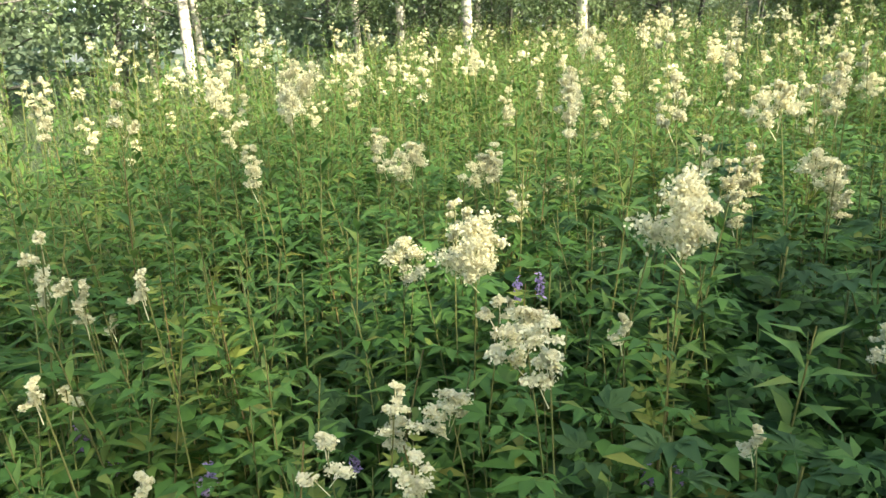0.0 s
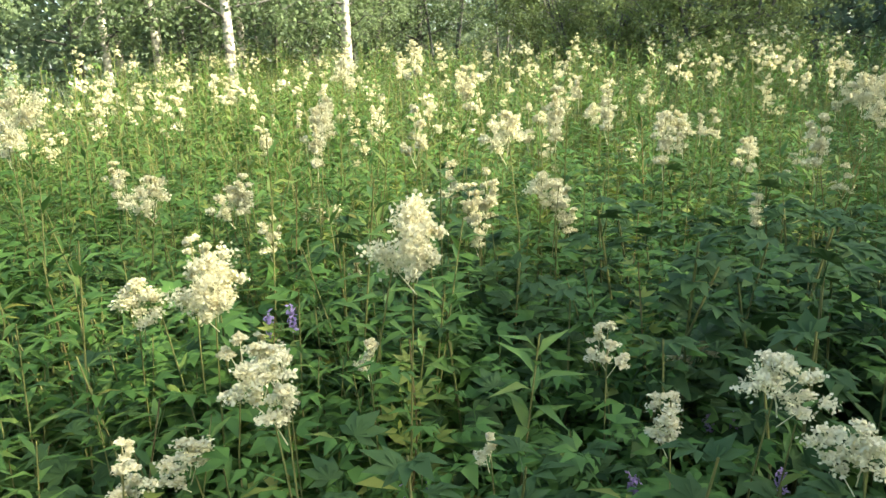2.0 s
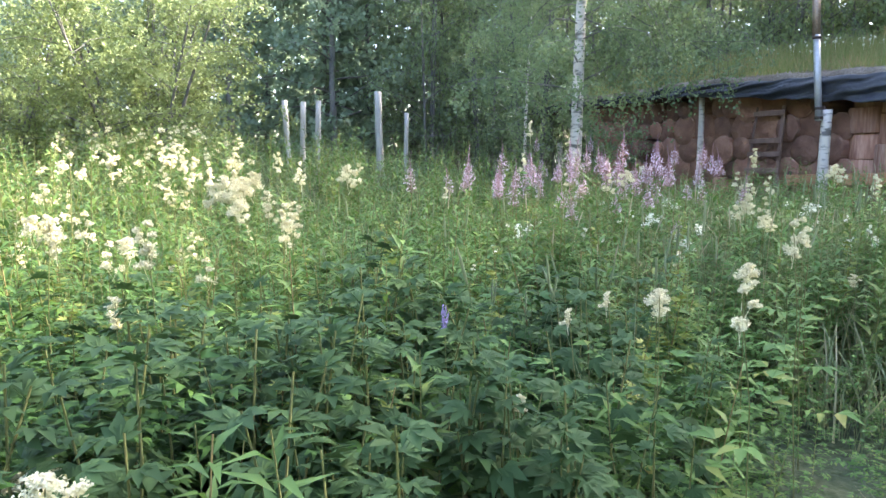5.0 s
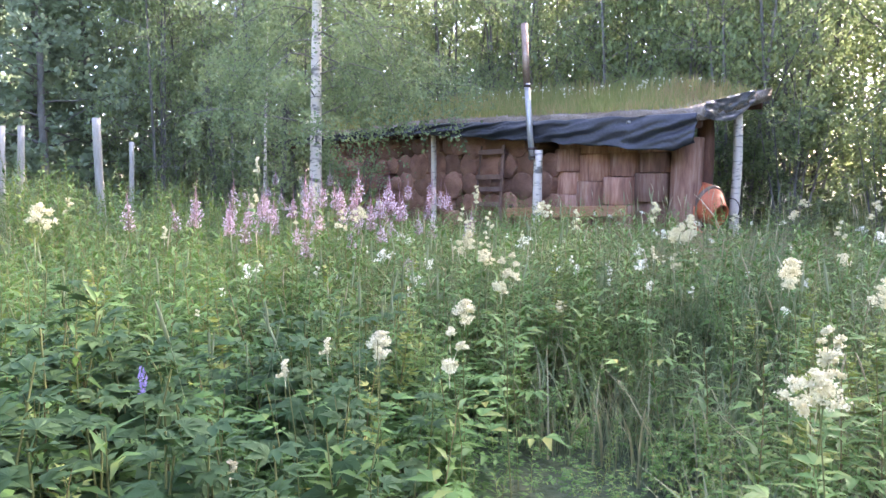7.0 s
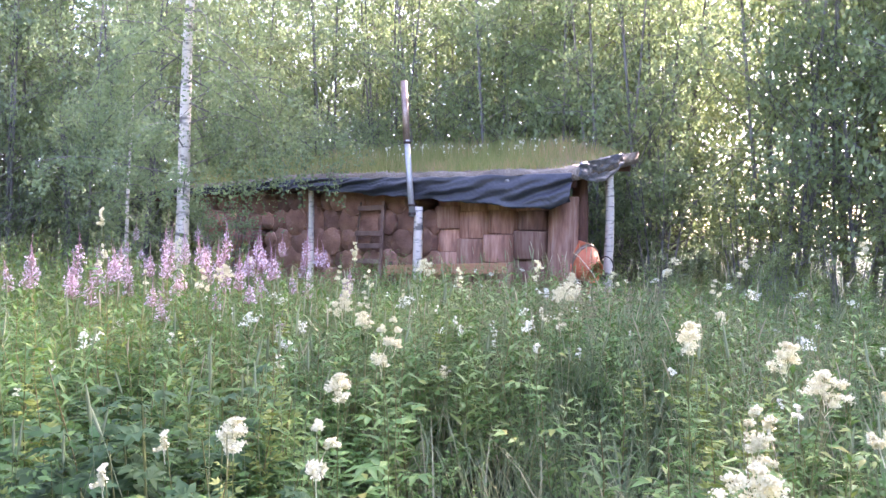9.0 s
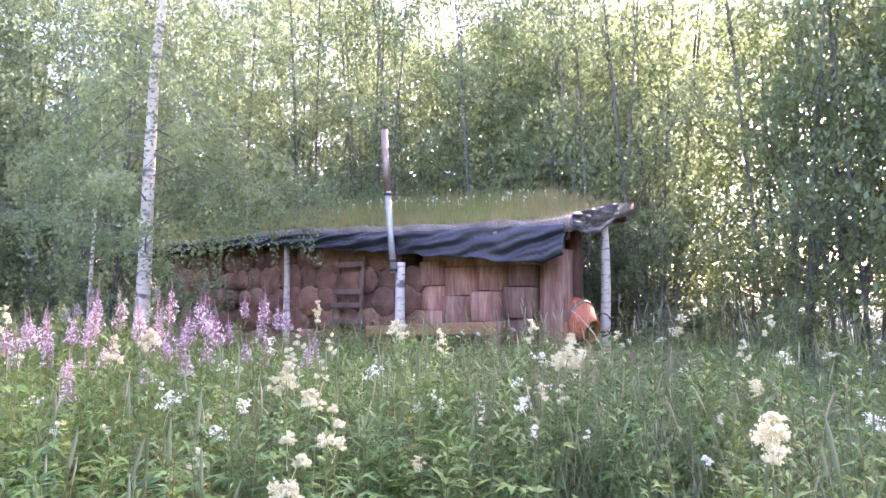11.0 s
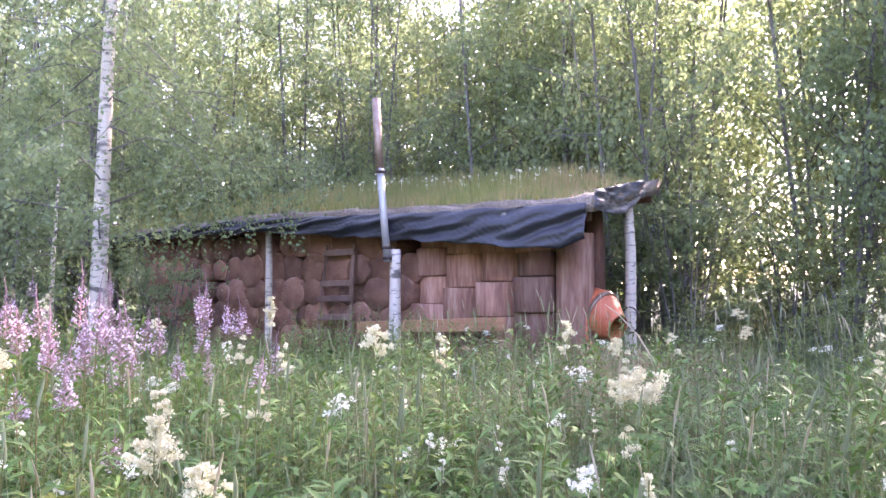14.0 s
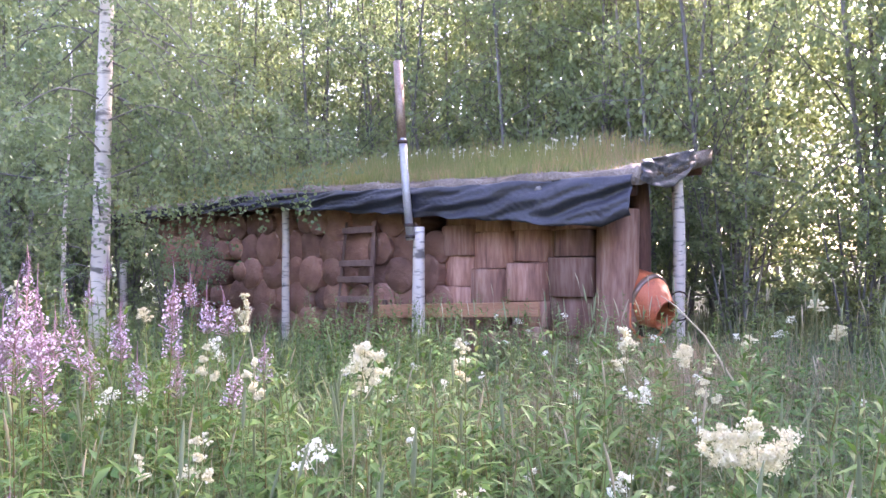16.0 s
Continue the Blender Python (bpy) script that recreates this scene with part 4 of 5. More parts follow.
    stand_d = [(5.61, -0.83, 0.95, 3), (5.14, -0.83, 1.25, 2), (5.67, -0.82, 0.97, 2), (6.66, -0.79, 0.72, 2), (4.38, -0.79, 1.14, 3), (5.13, -0.73, 1.19, 3), (6.24, -0.65, 0.77, 2), (6.32, -0.63, 0.78, 0),
             (4.37, -0.54, 1.07, 1), (5.62, -0.54, 1.14, 3), (6.54, -0.51, 0.76, 3), (6, -0.44, 0.66, 1), (5.12, -0.43, 1.12, 2), (6.61, -0.36, 0.87, 1), (4.38, -0.35, 1.06, 0), (6.7, -0.27, 0.82, 1),
             (4.83, -0.26, 0.98, 0), (4.37, -0.19, 0.96, 1), (5.64, -0.16, 1.14, 3), (4, 0.2, 1.15, 0), (4.1, 0.28, 1.17, 4), (4.3, 0.3, 1.1, 1), (5.24, 0.31, 1.14, 3), (4.19, 0.34, 1.2, 1)]
    stand_e = [(4.05, 0.42, 1.22, 1), (4.25, 0.45, 1.13, 3), (4.35, 0.55, 1.08, 3), (6.13, 0.74, 0.67, 2), (6, 0.99, 0.86, 2), (6.52, 1.13, 0.98, 0), (6.17, 1.19, 0.92, 2), (5.93, 1.19, 0.88, 2),
             (5.96, 1.375, 0.87, 1), (7.27, 1.43, 0.98, 1), (3.74, 1.65, 1.1, 2), (7.22, 1.67, 1.02, 3), (6.13, 1.79, 1.07, 0), (5.9, 1.85, 0.91, 1), (7.43, 1.9, 1.02, 0), (3.95, 2.14, 1.5, 2),
             (5.74, 2.33, 1.02, 0), (7.26, 2.37, 1, 1), (6.82, 2.6, 1.08, 1), (7.1, 2.75, 1.02, 1), (4.9, 2.96, 1.12, 3), (4.82, 3.02, 1.02, 1), (4.95, 3.05, 0.95, 1), (3.61, 3.18, 1.16, 1)]
    stand_f = [(5.93, 3.25, 1.03, 2), (4.27, 3.64, 0.97, 2), (4.33, 3.76, 0.97, 0), (4.53, 4.18, 1.2, 1), (3.95, 4.25, 1.08, 0), (3.6, 4.3, 1.1, 0), (5.53, 4.4, 1.04, 4), (3.59, 4.48, 1.3, 3),
             (5.43, 4.49, 1.03, 1), (5.15, 5.33, 1.02, 0), (6.18, 5.52, 1.05, 0), (1.05, 5.54, 1.1, 1), (4.95, 5.76, 1.07, 2), (4.9, 5.83, 1.06, 1), (5.33, 7.13, 1.07, 1), (5.04, 8.29, 1.15, 1)]
    first = set()

    def put(k, x, y, h, turn):
        c, w = math.cos(radians(turn)), math.sin(radians(turn))
        x, y = x - c * tops[k][0] + w * tops[k][1], y - w * tops[k][0] - c * tops[k][1]
        m = pose(x, y, float(rise(x, y)), 0, 0, turn) @ Matrix.Diagonal((1, 1, (h + 0.02 - float(rise(x, y))) / tops[k][2], 1))
        if k not in first:
            first.add(k)
            protos[k].matrix_basis = m
        else:
            copy_thing(protos[k], m).matrix_basis = m

    for x, y, h, k in (*stand_a, *stand_b, *stand_c, *stand_d, *stand_e, *stand_f):
        put(k, x, y, h, r.uniform(0, 360))
    n = 0
    while n < 130:
        x, y = r.uniform(-0.5, 7.4), r.uniform(-6.0, 7.5)
        d = float(off_line(x, y))
        if d < 1.0 or d > 7.5:
            continue
        side = y < 0.9 * (x - 4) - 0.6 or x < 4.2 and y < 1.0
        if not side and r.uniform() > 0.28 or y > 1 and x < 3.0 and r.uniform() > 0.15:
            continue
        if d < 1.6 and r.uniform() > 0.25 or 4.9 < x < 6.8 and -0.6 < y < 1.6 and r.uniform() > 0.1:
            continue
        h = r.uniform(0.8, 1.28) if d > 1.6 else r.uniform(0.6, 0.85)
        put(int(r.integers(6, 9) if d > 2.6 else r.choice(6, p=[0.24, 0.2, 0.2, 0.24, 0.02, 0.1])), x, y, h + float(rise(x, y)), r.uniform(0, 360))
        n += 1
    # the same flowers farther off, too many to count
    n = 230
    x, y = r.uniform(-5.5, 4.5, n), r.uniform(-8.5, 1.6, n)
    keep = off_line(x, y) > 4.0
    x, y = x[keep], y[keep]
    V, T = froth(12, 12, 0.05, 0.17, 0.011, r)
    z = r.uniform(0.85, 1.3, len(x))
    R = turns(len(x), 0.1, 0.7, 1.25)
    tagged(new("far_meadowsweet", mesh_of("far meadowsweet", *scatter(V, T, R, np.stack([x, y, z + rise(x, y)], -1)), CREAM)), "cream meadowsweet heads crowding the far meadow", "wild flowers", kind="stuff")
    st = tube([(0, 0, -0.7), (0, 0, 0)], 0.003, 3, False)
    tagged(new("far_stems", mesh_of("far stems", *scatter(*st, R, np.stack([x, y, z + rise(x, y)], -1)), STEM)), "thin stems under the far flower heads", "stems", kind="stuff")


build_meadowsweet()


def narrow_plant(h, n, L, r, w=0.022, full=False):
    """A stem closely set with narrow leaves."""
    P, st = stem_mesh(h, 0.004, r, 4)
    parts = []
    for i in range(n):
        f = 0.12 + 0.86 * i / n
        at = P[0] + (P[-1] - P[0]) * f
        Li = L * (1.05 - 0.55 * f) * r.uniform(0.8, 1.15)
        parts.append(spun((leaf(Li, w * Li / L * 1.3, 0.2, r.uniform(0.1, 0.5)) if full else blade(Li, w * Li / L * 1.2, r.uniform(0.1, 0.5))), i * 137.5, r.uniform(15, 50), at))
    return P, st, join(parts)


def build_fireweed():
    r = np.random.default_rng(31)
    protos = []
    for k in range(4):
        p = thing("fireweed", "tall fireweed with a spike of pink flowers and narrow leaves", "wild flower", "flowering fireweed")
        P, st, lv = narrow_plant(1.0, 34, 0.13, r, 0.02)
        under("stem", mesh_of("stem", *st, REDSTEM), p)
        under("foliage", mesh_of("foliage", *lv, NARROW), p, label="narrow green leaves round the stem")
        ln = (0.2, 0.27, 0.15, 0.22)[k]
        fl, bd = [], []
        for i in range(64):
            f = i / 64
            a, rad = i * 2.4, 0.05 * r.uniform(0.7, 1.25) * (1 - f) ** 0.7
            c = np.array([rad * math.cos(a), rad * math.sin(a), -0.12 + ln * f])
            if 0.05 < f < (0.75, 0.65, 0.8, 0.6)[k] and r.uniform() < 0.72:
                fl.append(petals(c + r.normal(0, 0.007, (4, 3)), 0.0075 * (1 - 0.4 * f), r))
            bd.append(tube([(0, 0, c[2] - 0.01), tuple(c + [0, 0, -0.02 if f > 0.5 else 0.01])], [0.0012, 0.003 * (1 - 0.6 * f)], 3, False))
        bd.append(tube([(0, 0, -0.12), (0.004, 0, ln * 0.4), (0.02, 0, ln * 0.7)], [0.003, 0.0022, 0.001], 3, False))
        s = tagged(under("flower_spike", mesh_of("flower spike", *join(fl), PINK), p, pose(*P[-1])), kind="stuff")
        tagged(under("spike_tip", mesh_of("buds", *join(bd), BUDS), s), kind="stuff")
        protos.append(p)
    first = set()
    n = 0
    spots = [(2.56, 2.71, 1.12), (2.4, 3.0, 1.15), (2.9, 3.1, 1.1), (2.1, 3.3, 1.2), (3.4, 2.9, 1.0), (1.5, 2.9, 1.1), (3.1, 3.5, 1.05), (2.93, 4.58, 1.05), (3.36, 4.44, 1.05), (3.04, 5.0, 1.05), (3.67, 3.64, 0.92)]
    while n < 66:
        if n < len(spots):
            x, y, h = spots[n]
        else:
            t = r.uniform(0, 1)
            x, y = 2.3 + 0.6 * t + r.normal(0, 0.4), 2.5 + 2.0 * t + r.normal(0, 0.35)
            if n % 6 == 0:
                x, y = r.normal(-0.8, 0.9), r.normal(5.6, 0.5)
            if off_line(x, y) < 2.2 or x > 3.6 or y > 5.4 and x > 1.4:
                continue
            h = r.uniform(1.05, 1.45)
        k = n % 4
        m = pose(x, y, float(rise(x, y)), r.normal(0, 3), r.normal(0, 3), r.uniform(0, 360)) @ Matrix.Diagonal((1, 1, h - 0.1, 1))
        if k not in first:
            first.add(k)
            protos[k].matrix_basis = m
        else:
            copy_thing(protos[k], m).matrix_basis = m
        n += 1


build_fireweed()


def build_greenery():
    """The mass of leaves below the flowers."""
    r = np.random.default_rng(41)

    def area(n, x0, x1, y0, y1, near=0.45):
        x, y = r.uniform(x0, x1, n), r.uniform(y0, y1, n)
        keep = off_line(x, y) > near
        x, y = x[keep], y[keep]
        return np.stack([x, y, rise(x, y)], -1)

    # narrow-leaved plants over the whole meadow
    temps = [narrow_plant(h, 34, 0.15, r, 0.026, True) for h in (1.0, 0.88, 1.12)] + [narrow_plant(h, 30, 0.16, r, 0.03) for h in (1.0, 0.88, 1.12)]
    P = np.concatenate([area(3100, 0.0, 8.2, -5.5, 9.0, 0.0), area(700, 4.0, 7.6, -3.5, 1.0, 0.35), area(350, 2.2, 8.0, 1.5, 9.0, 0.4), area(2000, -7.5, 5.0, -8.5, 7.5, 3.0)])
    d = off_line(P[:, 0], P[:, 1])
    which = r.integers(0, 3, len(P)) + 3 * (d > 3.2)
    dark = (P[:, 0] > 4.7) & (P[:, 0] < 7.0) & (P[:, 1] > -0.9) & (P[:, 1] < 1.7)
    grassy = (P[:, 1] > 2.4 + 0.5 * (5 - P[:, 0])) & (P[:, 0] > 2.8)
    sheets, stems = [], []
    for k, (_, st, lv) in enumerate(temps):
        sel = (which == k) & ~(dark & (r.uniform(size=len(P)) < 0.75)) & ~(grassy & (r.uniform(size=len(P)) < 0.35))
        R = turns(sel.sum(), 0.12, 0.75, 1.12)
        near = np.clip(d[sel] / 2.4 + 0.3, 0.36, 1) * np.where(d[sel] > 5, 1.15, 0.93) * np.where(P[sel, 1] > 5.5, 0.66, 1)
        R = R * near[:, None, None]
        sheets.append(scatter(*lv, R, P[sel]))
        stems.append(scatter(*st, R, P[sel]))
    tagged(new("narrow_leaf_plants", mesh_of("narrow leaf plants", *join(sheets), NARROW)), "dense narrow-leaved green plants filling the meadow", "meadow plants", kind="stuff")
    tagged(new("plant_stems", mesh_of("plant stems", *join(stems), STEM)), "thin green stems of the meadow plants", "stems", kind="stuff")

    # broad-leaved plants, thickest near the walk
    for name, fn, count, zone in (("compound_leaf_plants", compound_leaf, 640, (1.5, 8.0, -5, 7.0)), ("lobed_leaf_plants", palm_leaf, 170, (4.4, 7.4, -1.6, 2.2))):
        leaves = compound_leaf(0.22, blade) if fn is compound_leaf else fn(0.2)
        plants, st = [], []
        for k in range(3):
            parts = []
            for i in range(13):
                f = 0.2 + 0.045 * i + 0.1 * r.uniform()
                parts.append(spun(leaves, i * 137.5 + r.uniform(-20, 20), r.uniform(-5, 40), (0, 0, f * 0.95), r.uniform(0.65, 1.05) * (1.1 - 0.35 * i / 9)))
            plants.append(join(parts))
        P = area(count, *zone, 0.3)
        if fn is compound_leaf:
            P = np.concatenate([P, area(300, 0, 5, -6, 2, 3), area(300, 5.4, 8.0, -0.9, 3.0, 0.0), area(420, 4.6, 7.6, -3.4, 0.2, 0.35), area(170, 5.0, 7.0, 0.9, 2.9, 0.35), area(150, 6.3, 7.6, 0.2, 2.3, 0.0)])
        which = r.integers(0, 3, len(P))
        sheets = []
        for k in range(3):
            sel = which == k
            R = turns(sel.sum(), 0.15, 0.8, 1.1) * np.clip(off_line(P[sel, 0], P[sel, 1]) / 1.8 + 0.2, 0.36, 1)[:, None, None]
            sheets.append(scatter(*plants[k], R, P[sel]))
        tagged(new(name, mesh_of(name, *join(sheets), BROAD if fn is compound_leaf else LOBED)), "broad toothed green leaves of meadow plants" if fn is compound_leaf else "green lobed leaves in a thick clump, coloured darker for its shade", "meadow plants", kind="stuff")


build_greenery()


def build_clump():
    """Lobed-leaf plants in the dark clump beside the walk, each leaf its own piece."""
    r = np.random.default_rng(45)
    leafs = [mesh_of("leaf", *palm_leaf(L), LOBED) for L in (0.17, 0.145, 0.11)]
    p = thing("leafy_plant", "green plant with broad lobed leaves, coloured darker for shade", "meadow plant", "lobed-leaf plants beside the walk")
    P, st = stem_mesh(0.85, 0.006, r)
    under("stem", mesh_of("stem", *st, STEM), p)
    for i in range(19):
        f = 0.14 + 0.046 * i
        under("leaf", leafs[0 if i < 8 else 1 if i < 14 else 2], p, pose(*(P[0] + (P[-1] - P[0]) * f), r.uniform(-62, -8) + 3 * i, r.uniform(-30, 30), i * 137.5))
    n = 0
    while n < 150:
        x, y = r.normal(5.85, 0.62), r.normal(0.5, 0.62)
        d = float(off_line(x, y))
        if d < 0.5:
            continue
        s = r.uniform(0.85, 1.15) * min(1, 0.62 + 0.3 * d)
        m = pose(x, y, 0, r.normal(0, 5), r.normal(0, 5), r.uniform(0, 360)) @ Matrix.Diagonal((s, s, s, 1))
        if n == 0:
            p.matrix_basis = m
        else:
            copy_thing(p, m).matrix_basis = m
        n += 1


build_clump()


def build_willowherb():
    """Narrow-leaved plants close to the walk, not yet in flower."""
    r = np.random.default_rng(47)
    protos = []
    for k in range(4):
        p = thing("willowherb", "tall green plant closely set with narrow leaves", "meadow plant", "narrow-leaved plants beside the walk")
        P, st, lv = narrow_plant(1.0, 38, 0.18, r, 0.03, True)
        under("stem", mesh_of("stem", *st, STEM if k % 2 else REDSTEM), p)
        under("foliage", mesh_of("foliage", *lv, NARROW), p)
        protos.append(p)
    n = 0
    while n < 330:
        x, y = r.uniform(3.0, 7.8), r.uniform(-4.5, 6.5)
        if n > 210:
            x, y = r.uniform(2.8, 6.3), r.uniform(1.6, 6.2)
        d = float(off_line(x, y))
        if d < 0.45 or d > 3.6 or x > 7.2 and y < 0.5:
            continue
        s = r.uniform(0.8, 1.12) * min(1.0, 0.6 + 0.22 * d)
        m = pose(x, y, float(rise(x, y)), r.normal(0, 5), r.normal(0, 5), r.uniform(0, 360)) @ Matrix.Diagonal((1, 1, s, 1))
        if n < 4:
            protos[n].matrix_basis = m
        else:
            copy_thing(protos[n % 4], m).matrix_basis = m
        n += 1


build_willowherb()


def build_shoots():
    """Upright young shoots with yellowish tips standing out of the dark clump."""
    r = np.random.default_rng(49)
    protos = []
    for k in range(3):
        p = thing("young_shoot", "upright young shoot with yellowish-green toothed leaves", "meadow plant", "yellowish shoots in the meadow")
        P, st = stem_mesh(1.0, 0.0035, r)
        under("stem", mesh_of("stem", *st, REDSTEM), p)
        lf = compound_leaf(0.14)
        parts = [spun(lf, i * 137.5 + 50 * k, r.uniform(25, 55) + i, P[0] + (P[-1] - P[0]) * (0.45 + 0.036 * i), 1.15 - 0.05 * i) for i in range(15)]
        under("foliage", mesh_of("foliage", *join(parts), YOUNG), p)
        protos.append(p)
    n = 0
    while n < 60:
        x, y = r.uniform(3.6, 7.2), r.uniform(-2.6, 4.2)
        d = float(off_line(x, y))
        if d < 0.75 or d > 3.4:
            continue
        h = r.uniform(0.75, 1.05) * min(1.0, 0.7 + 0.14 * d)
        m = pose(x, y, float(rise(x, y)), r.normal(0, 4), r.normal(0, 4), r.uniform(0, 360)) @ Matrix.Diagonal((1, 1, h, 1))
        if n < 3:
            protos[n].matrix_basis = m
        else:
            copy_thing(protos[n % 3], m).matrix_basis = m
        n += 1


build_shoots()


def build_dry_stalk():
    """A long dry stalk bent over towards the cement mixer."""
    g = float(rise(5.12, 6.3))
    P = [(5.12, 6.3, g - 0.03), (5.1, 6.35, 0.5), (4.95, 6.5, 0.82), (4.75, 6.65, 1.05), (4.55, 6.8, 1.19), (4.42, 6.9, 1.25)]
    ob = new("dry_stalk", mesh_of("dry stalk", *tube(P, [0.006, 0.006, 0.0055, 0.005, 0.004, 0.002], 6), STRAW, smooth=True))
    tagged(ob, "long dry straw-coloured stalk bent over in the grass", "stalk")


build_dry_stalk()


def build_grass():
    r = np.random.default_rng(51)

    def blades(n, xy, hlo, hhi, w, name, mat, label):
        x, y = xy(n)
        d = off_line(x, y)
        keep = (d > 0.1) & ((y > 2.7) | (x > 6.75) | (x < 3.2) | (y < -0.9))
        x, y, d = x[keep], y[keep], d[keep]
        n = len(x)
        t = np.linspace(0, 1, 4)
        bend, a = r.uniform(0.1, 0.9, n), r.uniform(0, 2 * np.pi, n)
        h = r.uniform(hlo, hhi, n) * np.clip(d / 1.6, 0.55, 1) * np.where((y > 6) & (y < 10.5), 0.62, 1)
        u = np.stack([np.cos(a), np.sin(a)], -1)
        side = np.stack([-np.sin(a), np.cos(a)], -1)
        V = np.zeros((n, 7, 3))
        base = np.stack([x, y], -1)
        for i, f in enumerate(t[:3]):
            c = base + u * (bend * h * f**2)[:, None]
            z = rise(x, y) + h * (f - 0.3 * bend * f**2)
            ww = w * (1 - 0.6 * f)
            V[:, 2 * i, :2], V[:, 2 * i + 1, :2] = c - side * ww, c + side * ww
            V[:, 2 * i, 2] = V[:, 2 * i + 1, 2] = z
        V[:, 6, :2] = base + u * (bend * h)[:, None]
        V[:, 6, 2] = rise(x, y) + h * (1 - 0.3 * bend)
        T = np.array([(0, 1, 3), (0, 3, 2), (2, 3, 5), (2, 5, 4), (4, 5, 6)])
        F = T[None] + (np.arange(n) * 7)[:, None, None]
        tagged(new(name, mesh_of(name, V.reshape(-1, 3), F.reshape(-1, 3), mat)), label, "grass", kind="stuff")

    blades(19000, lambda n: (r.uniform(1.5, 10.5, n), r.uniform(1.2, 10.2, n)), 0.4, 0.95, 0.003, "tall_grass", GRASS, "tall green meadow grass before the shed")
    blades(5000, lambda n: (r.uniform(3.2, 8.8, n), r.uniform(1.4, 6.8, n)), 0.7, 1.15, 0.0055, "broad_grass", GRASS, "long arching grass blades beside the walk")
    blades(16000, lambda n: (r.uniform(-6, 8, n), r.uniform(-8, 5, n)), 0.4, 0.95, 0.004, "meadow_grass", GRASS, "green grass between the meadow flowers")
    blades(9000, lambda n: (r.uniform(-9, 12, n), r.uniform(6, 14, n)), 0.35, 0.8, 0.005, "edge_grass", GRASS, "grass along the edge of the thicket")
    blades(12000, lambda n: (r.uniform(-12, 3.5, n), r.uniform(-11, 9, n)), 0.6, 1.2, 0.007, "far_grass", GRASS, "yellow-green tall grass in the far meadow")
    blades(2600, lambda n: (r.uniform(2.6, 5.2, n), r.uniform(13.5, 20, n)), 0.5, 1.1, 0.008, "gap_grass", GRASS, "yellow grass in the sunny gap of the thicket")
    blades(2600, lambda n: (r.normal(4.1, 0.55, n), r.uniform(6.2, 9.6, n)), 0.5, 1.0, 0.004, "dry_grass", DRYGRASS, "dry pinkish-brown grass before the cement mixer")
    # timothy grass: thick pale green heads on upright stalks
    n = 420
    x, y = r.uniform(2.2, 8.4, n), r.uniform(0.9, 7.5, n)
    keep = off_line(x, y) > 0.7
    x, y = x[keep], y[keep]
    V, T = join([tube([(0, 0, 0), (0.01, 0, 0.5), (0.03, 0, 0.95)], [0.0018, 0.0015, 0.0012], 3, False), tube([(0.03, 0, 0.94), (0.034, 0, 0.96), (0.04, 0, 1.02), (0.046, 0, 1.06)], [0.002, 0.0055, 0.005, 0.0015], 6, False)])
    R = turns(len(x), 0.14, 0.75, 1.08)
    tagged(new("timothy_grass", mesh_of("timothy grass", *scatter(V, T, R, np.stack([x, y, rise(x, y)], -1)), HEADS)), "timothy grass with pale green cylindrical heads", "grass", kind="stuff")
    # dry stalks with seed heads
    n = 300
    x, y = r.uniform(2.5, 9, n), r.uniform(1.5, 9.6, n)
    keep = off_line(x, y) > 0.8
    x, y = x[keep], y[keep]
    V, T = join([tube([(0, 0, 0), (0.01, 0, 0.5), (0.05, 0, 1.0)], [0.0014, 0.0012, 0.0008], 3, False), tube([(0.045, 0, 0.95), (0.06, 0, 1.02), (0.075, 0, 1.07)], [0.002, 0.0045, 0.0015], 4, False)])
    R = turns(len(x), 0.12, 0.7, 1.05)
    tagged(new("seed_stalks", mesh_of("seed stalks", *scatter(V, T, R, np.stack([x, y, rise(x, y)], -1)), STRAW)), "thin dry grass stalks with pale seed heads", "grass", kind="stuff")


build_grass()


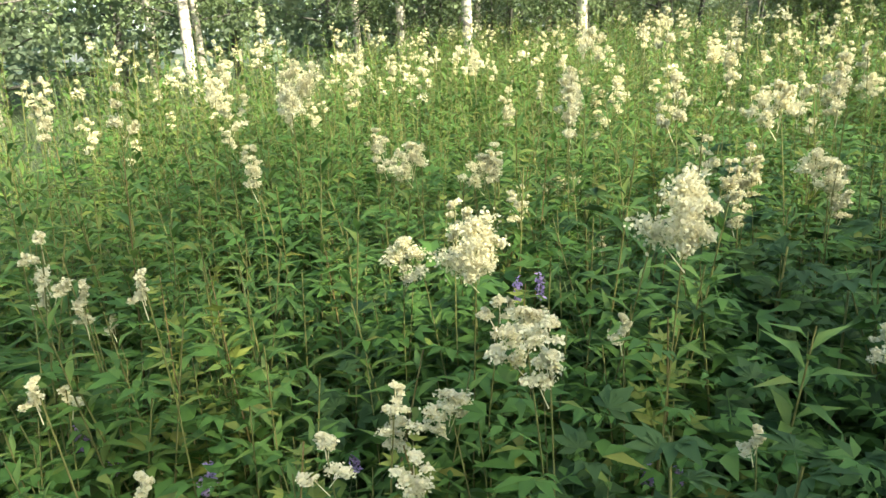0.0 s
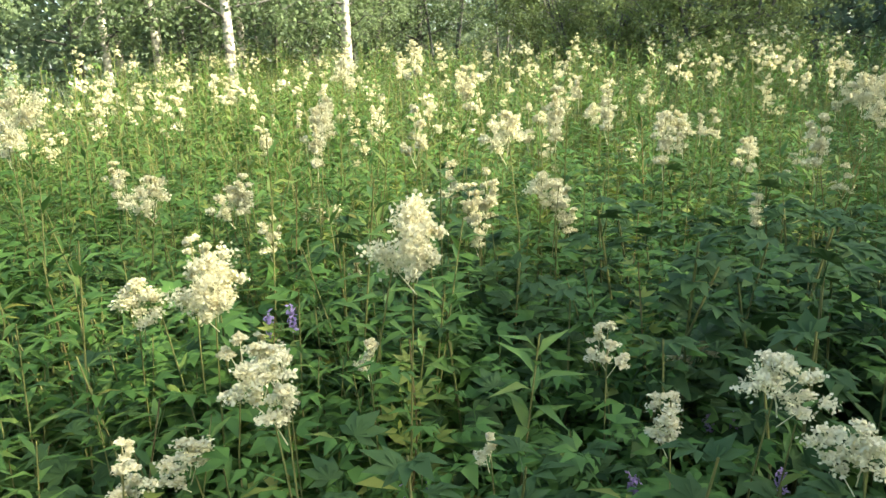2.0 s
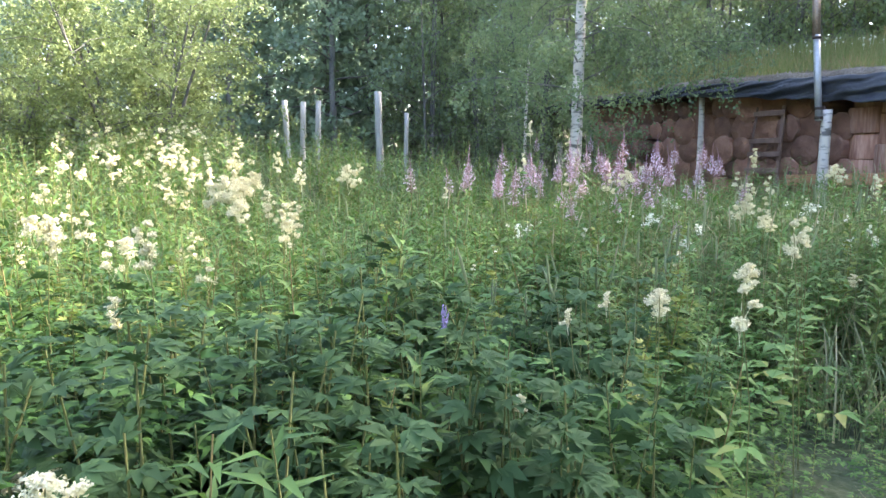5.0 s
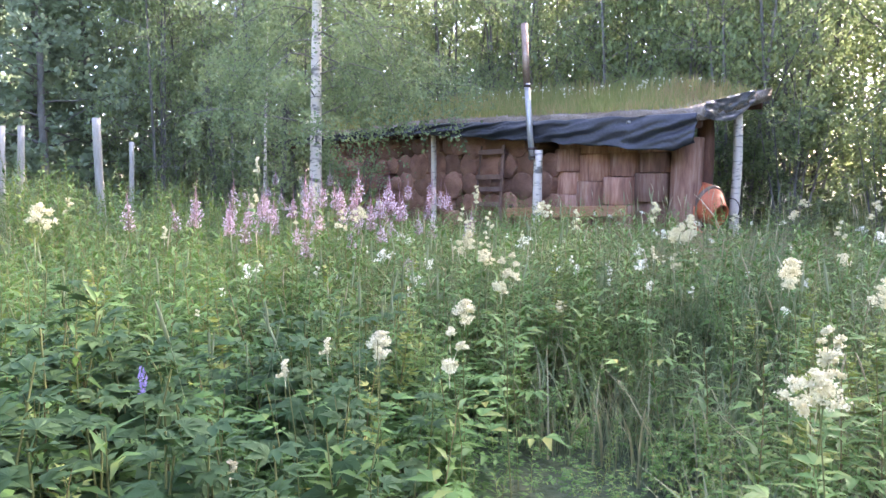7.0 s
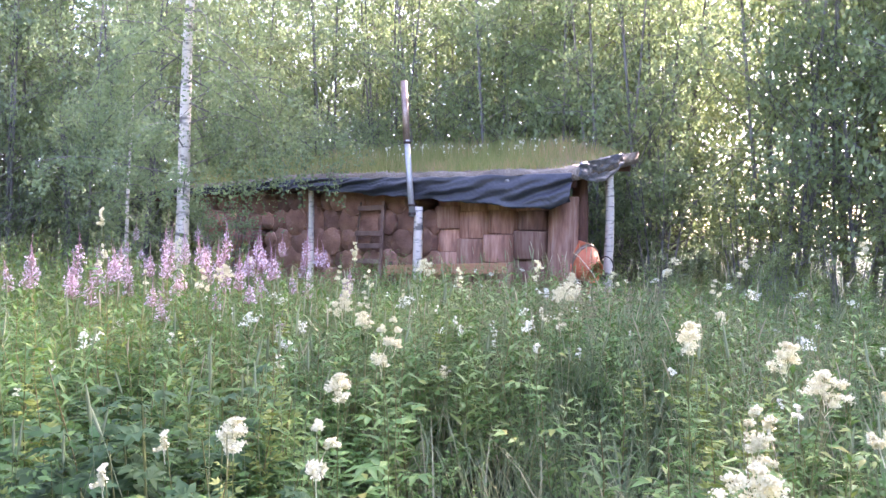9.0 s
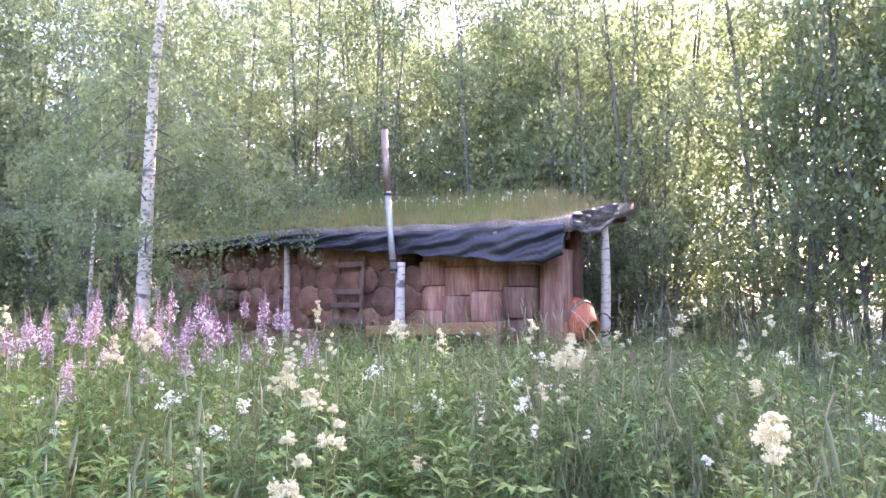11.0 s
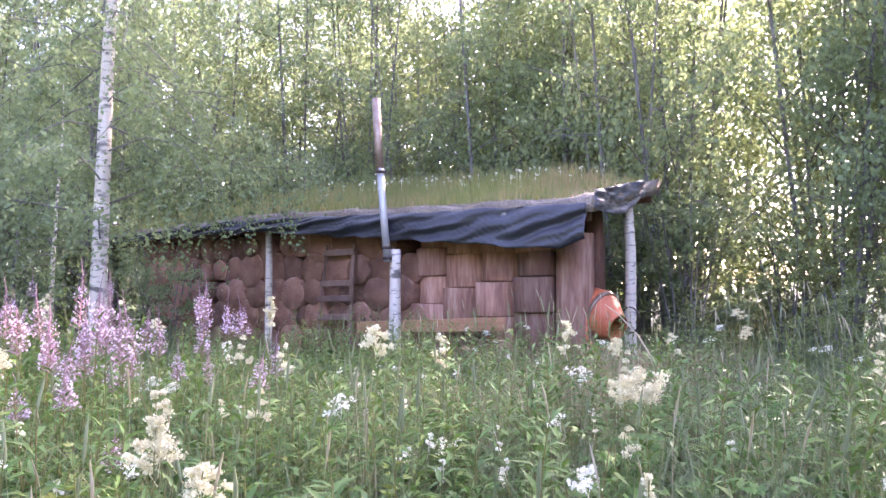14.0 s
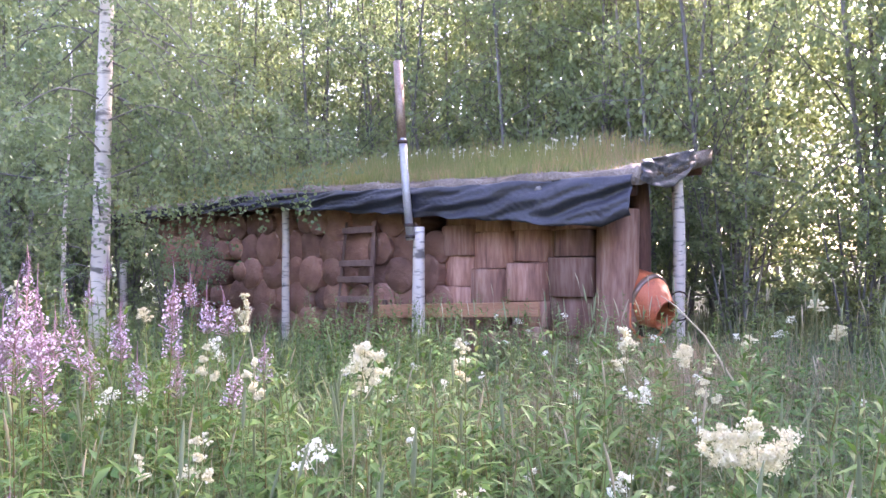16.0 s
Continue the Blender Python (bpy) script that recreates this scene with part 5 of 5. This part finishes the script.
def build_umbels():
    """Small white flowers in the grass and on the roof."""
    r = np.random.default_rng(61)
    protos = []
    for k in range(3):
        p = thing("white_umbel", "small white wild flower on a thin stem in the grass", "wild flower", "small white flowers")
        P, st = stem_mesh(0.8, 0.002, r)
        under("stem", mesh_of("stem", *st, STEM), p)
        head = froth((8, 8, 12)[k], 14, (0.035, 0.022, 0.05)[k], 0.04, 0.006, r)
        under("flower_head", mesh_of("flower head", *head, WHITE), p, pose(*P[-1]))
        protos.append(p)
    first, n = set(), 0
    while n < 120:
        x, y = r.uniform(2.0, 8.6), r.uniform(1.6, 9.0)
        if off_line(x, y) < 0.9:
            continue
        h, k = r.uniform(0.8, 1.15) * (0.75 if y > 6 else 1), int(r.integers(0, 3))
        z0 = float(rise(x, y))
        m = pose(x, y, z0, r.normal(0, 4), r.normal(0, 4), r.uniform(0, 360)) @ Matrix.Diagonal((1, 1, h, 1))
        if k not in first:
            first.add(k)
            protos[k].matrix_basis = m
        else:
            copy_thing(protos[k], m).matrix_basis = m
        n += 1
    x, y = r.uniform(-2.5, 2.6, 75), r.uniform(10.9, 12.0, 75)
    V, T = froth(3, 10, 0.022, 0.02, 0.006, r)
    stem = tube([(0, 0, -0.45), (0, 0, 0)], 0.002, 3, False)
    P = np.stack([x, y, roof_z(x, y) + r.uniform(0.18, 0.4, 75)], -1)
    tagged(new("roof_flowers", mesh_of("roof flowers", *scatter(*join([(V, T), stem]), turns(75, 0.1, 0.7, 1.2), P), WHITE)), "white flowers along the top of the turf roof", "wild flowers", kind="stuff")


build_umbels()


def build_vetch():
    r = np.random.default_rng(71)
    p = thing("vetch", "tufted vetch with a violet flower spike among the leaves", "wild flower", "violet vetch")
    P, st = stem_mesh(0.6, 0.002, r, bend=0.1)
    under("stem", mesh_of("stem", *st, STEM), p)
    sp = np.stack([r.normal(0, 0.006, 70), r.normal(0, 0.006, 70), r.uniform(-0.03, 0.02, 70)], -1)
    under("flower_spike", mesh_of("flower spike", *petals(sp, 0.0055, r, 0.5), VIOLET), p, pose(*P[-1]))
    lv = [spun(blade(0.03, 0.012, 0.1), a, 0, (0, 0.015 * i, 0)) for i in range(8) for a in (75, -75)]
    for i in range(3):
        under("leaf", mesh_of("leaf", *join(lv), NARROW), p, pose(*(P[0] + (P[-1] - P[0]) * (0.5 + 0.15 * i)), 15, 0, 130 * i))
    spots = [(6.51, -0.91, 0.55), (6.53, -0.97, 0.55), (7.02, -1.66, 0.55), (7.01, -1.74, 0.55), (7.05, -1.94, 0.55), (7.07, -2.11, 0.55), (7.04, -2.04, 0.55), (6.84, -1.49, 0.55), (6.33, -1.36, 0.8), (6.22, -0.39, 0.6), (6.17, -0.35, 0.6),
             (6.43, -0.33, 0.6), (6.27, -1.4, 0.78), (6.45, -0.6, 0.58), (6.15, -0.38, 0.58), (5.84, 0.64, 0.9)]
    for i, (x, y, h) in enumerate(spots):
        m = pose(x, y, float(rise(x, y)), 0, 0, r.uniform(0, 360)) @ Matrix.Diagonal((1, 1, h / 0.62, 1))
        if i == 0:
            p.matrix_basis = m
        else:
            copy_thing(p, m).matrix_basis = m


build_vetch()
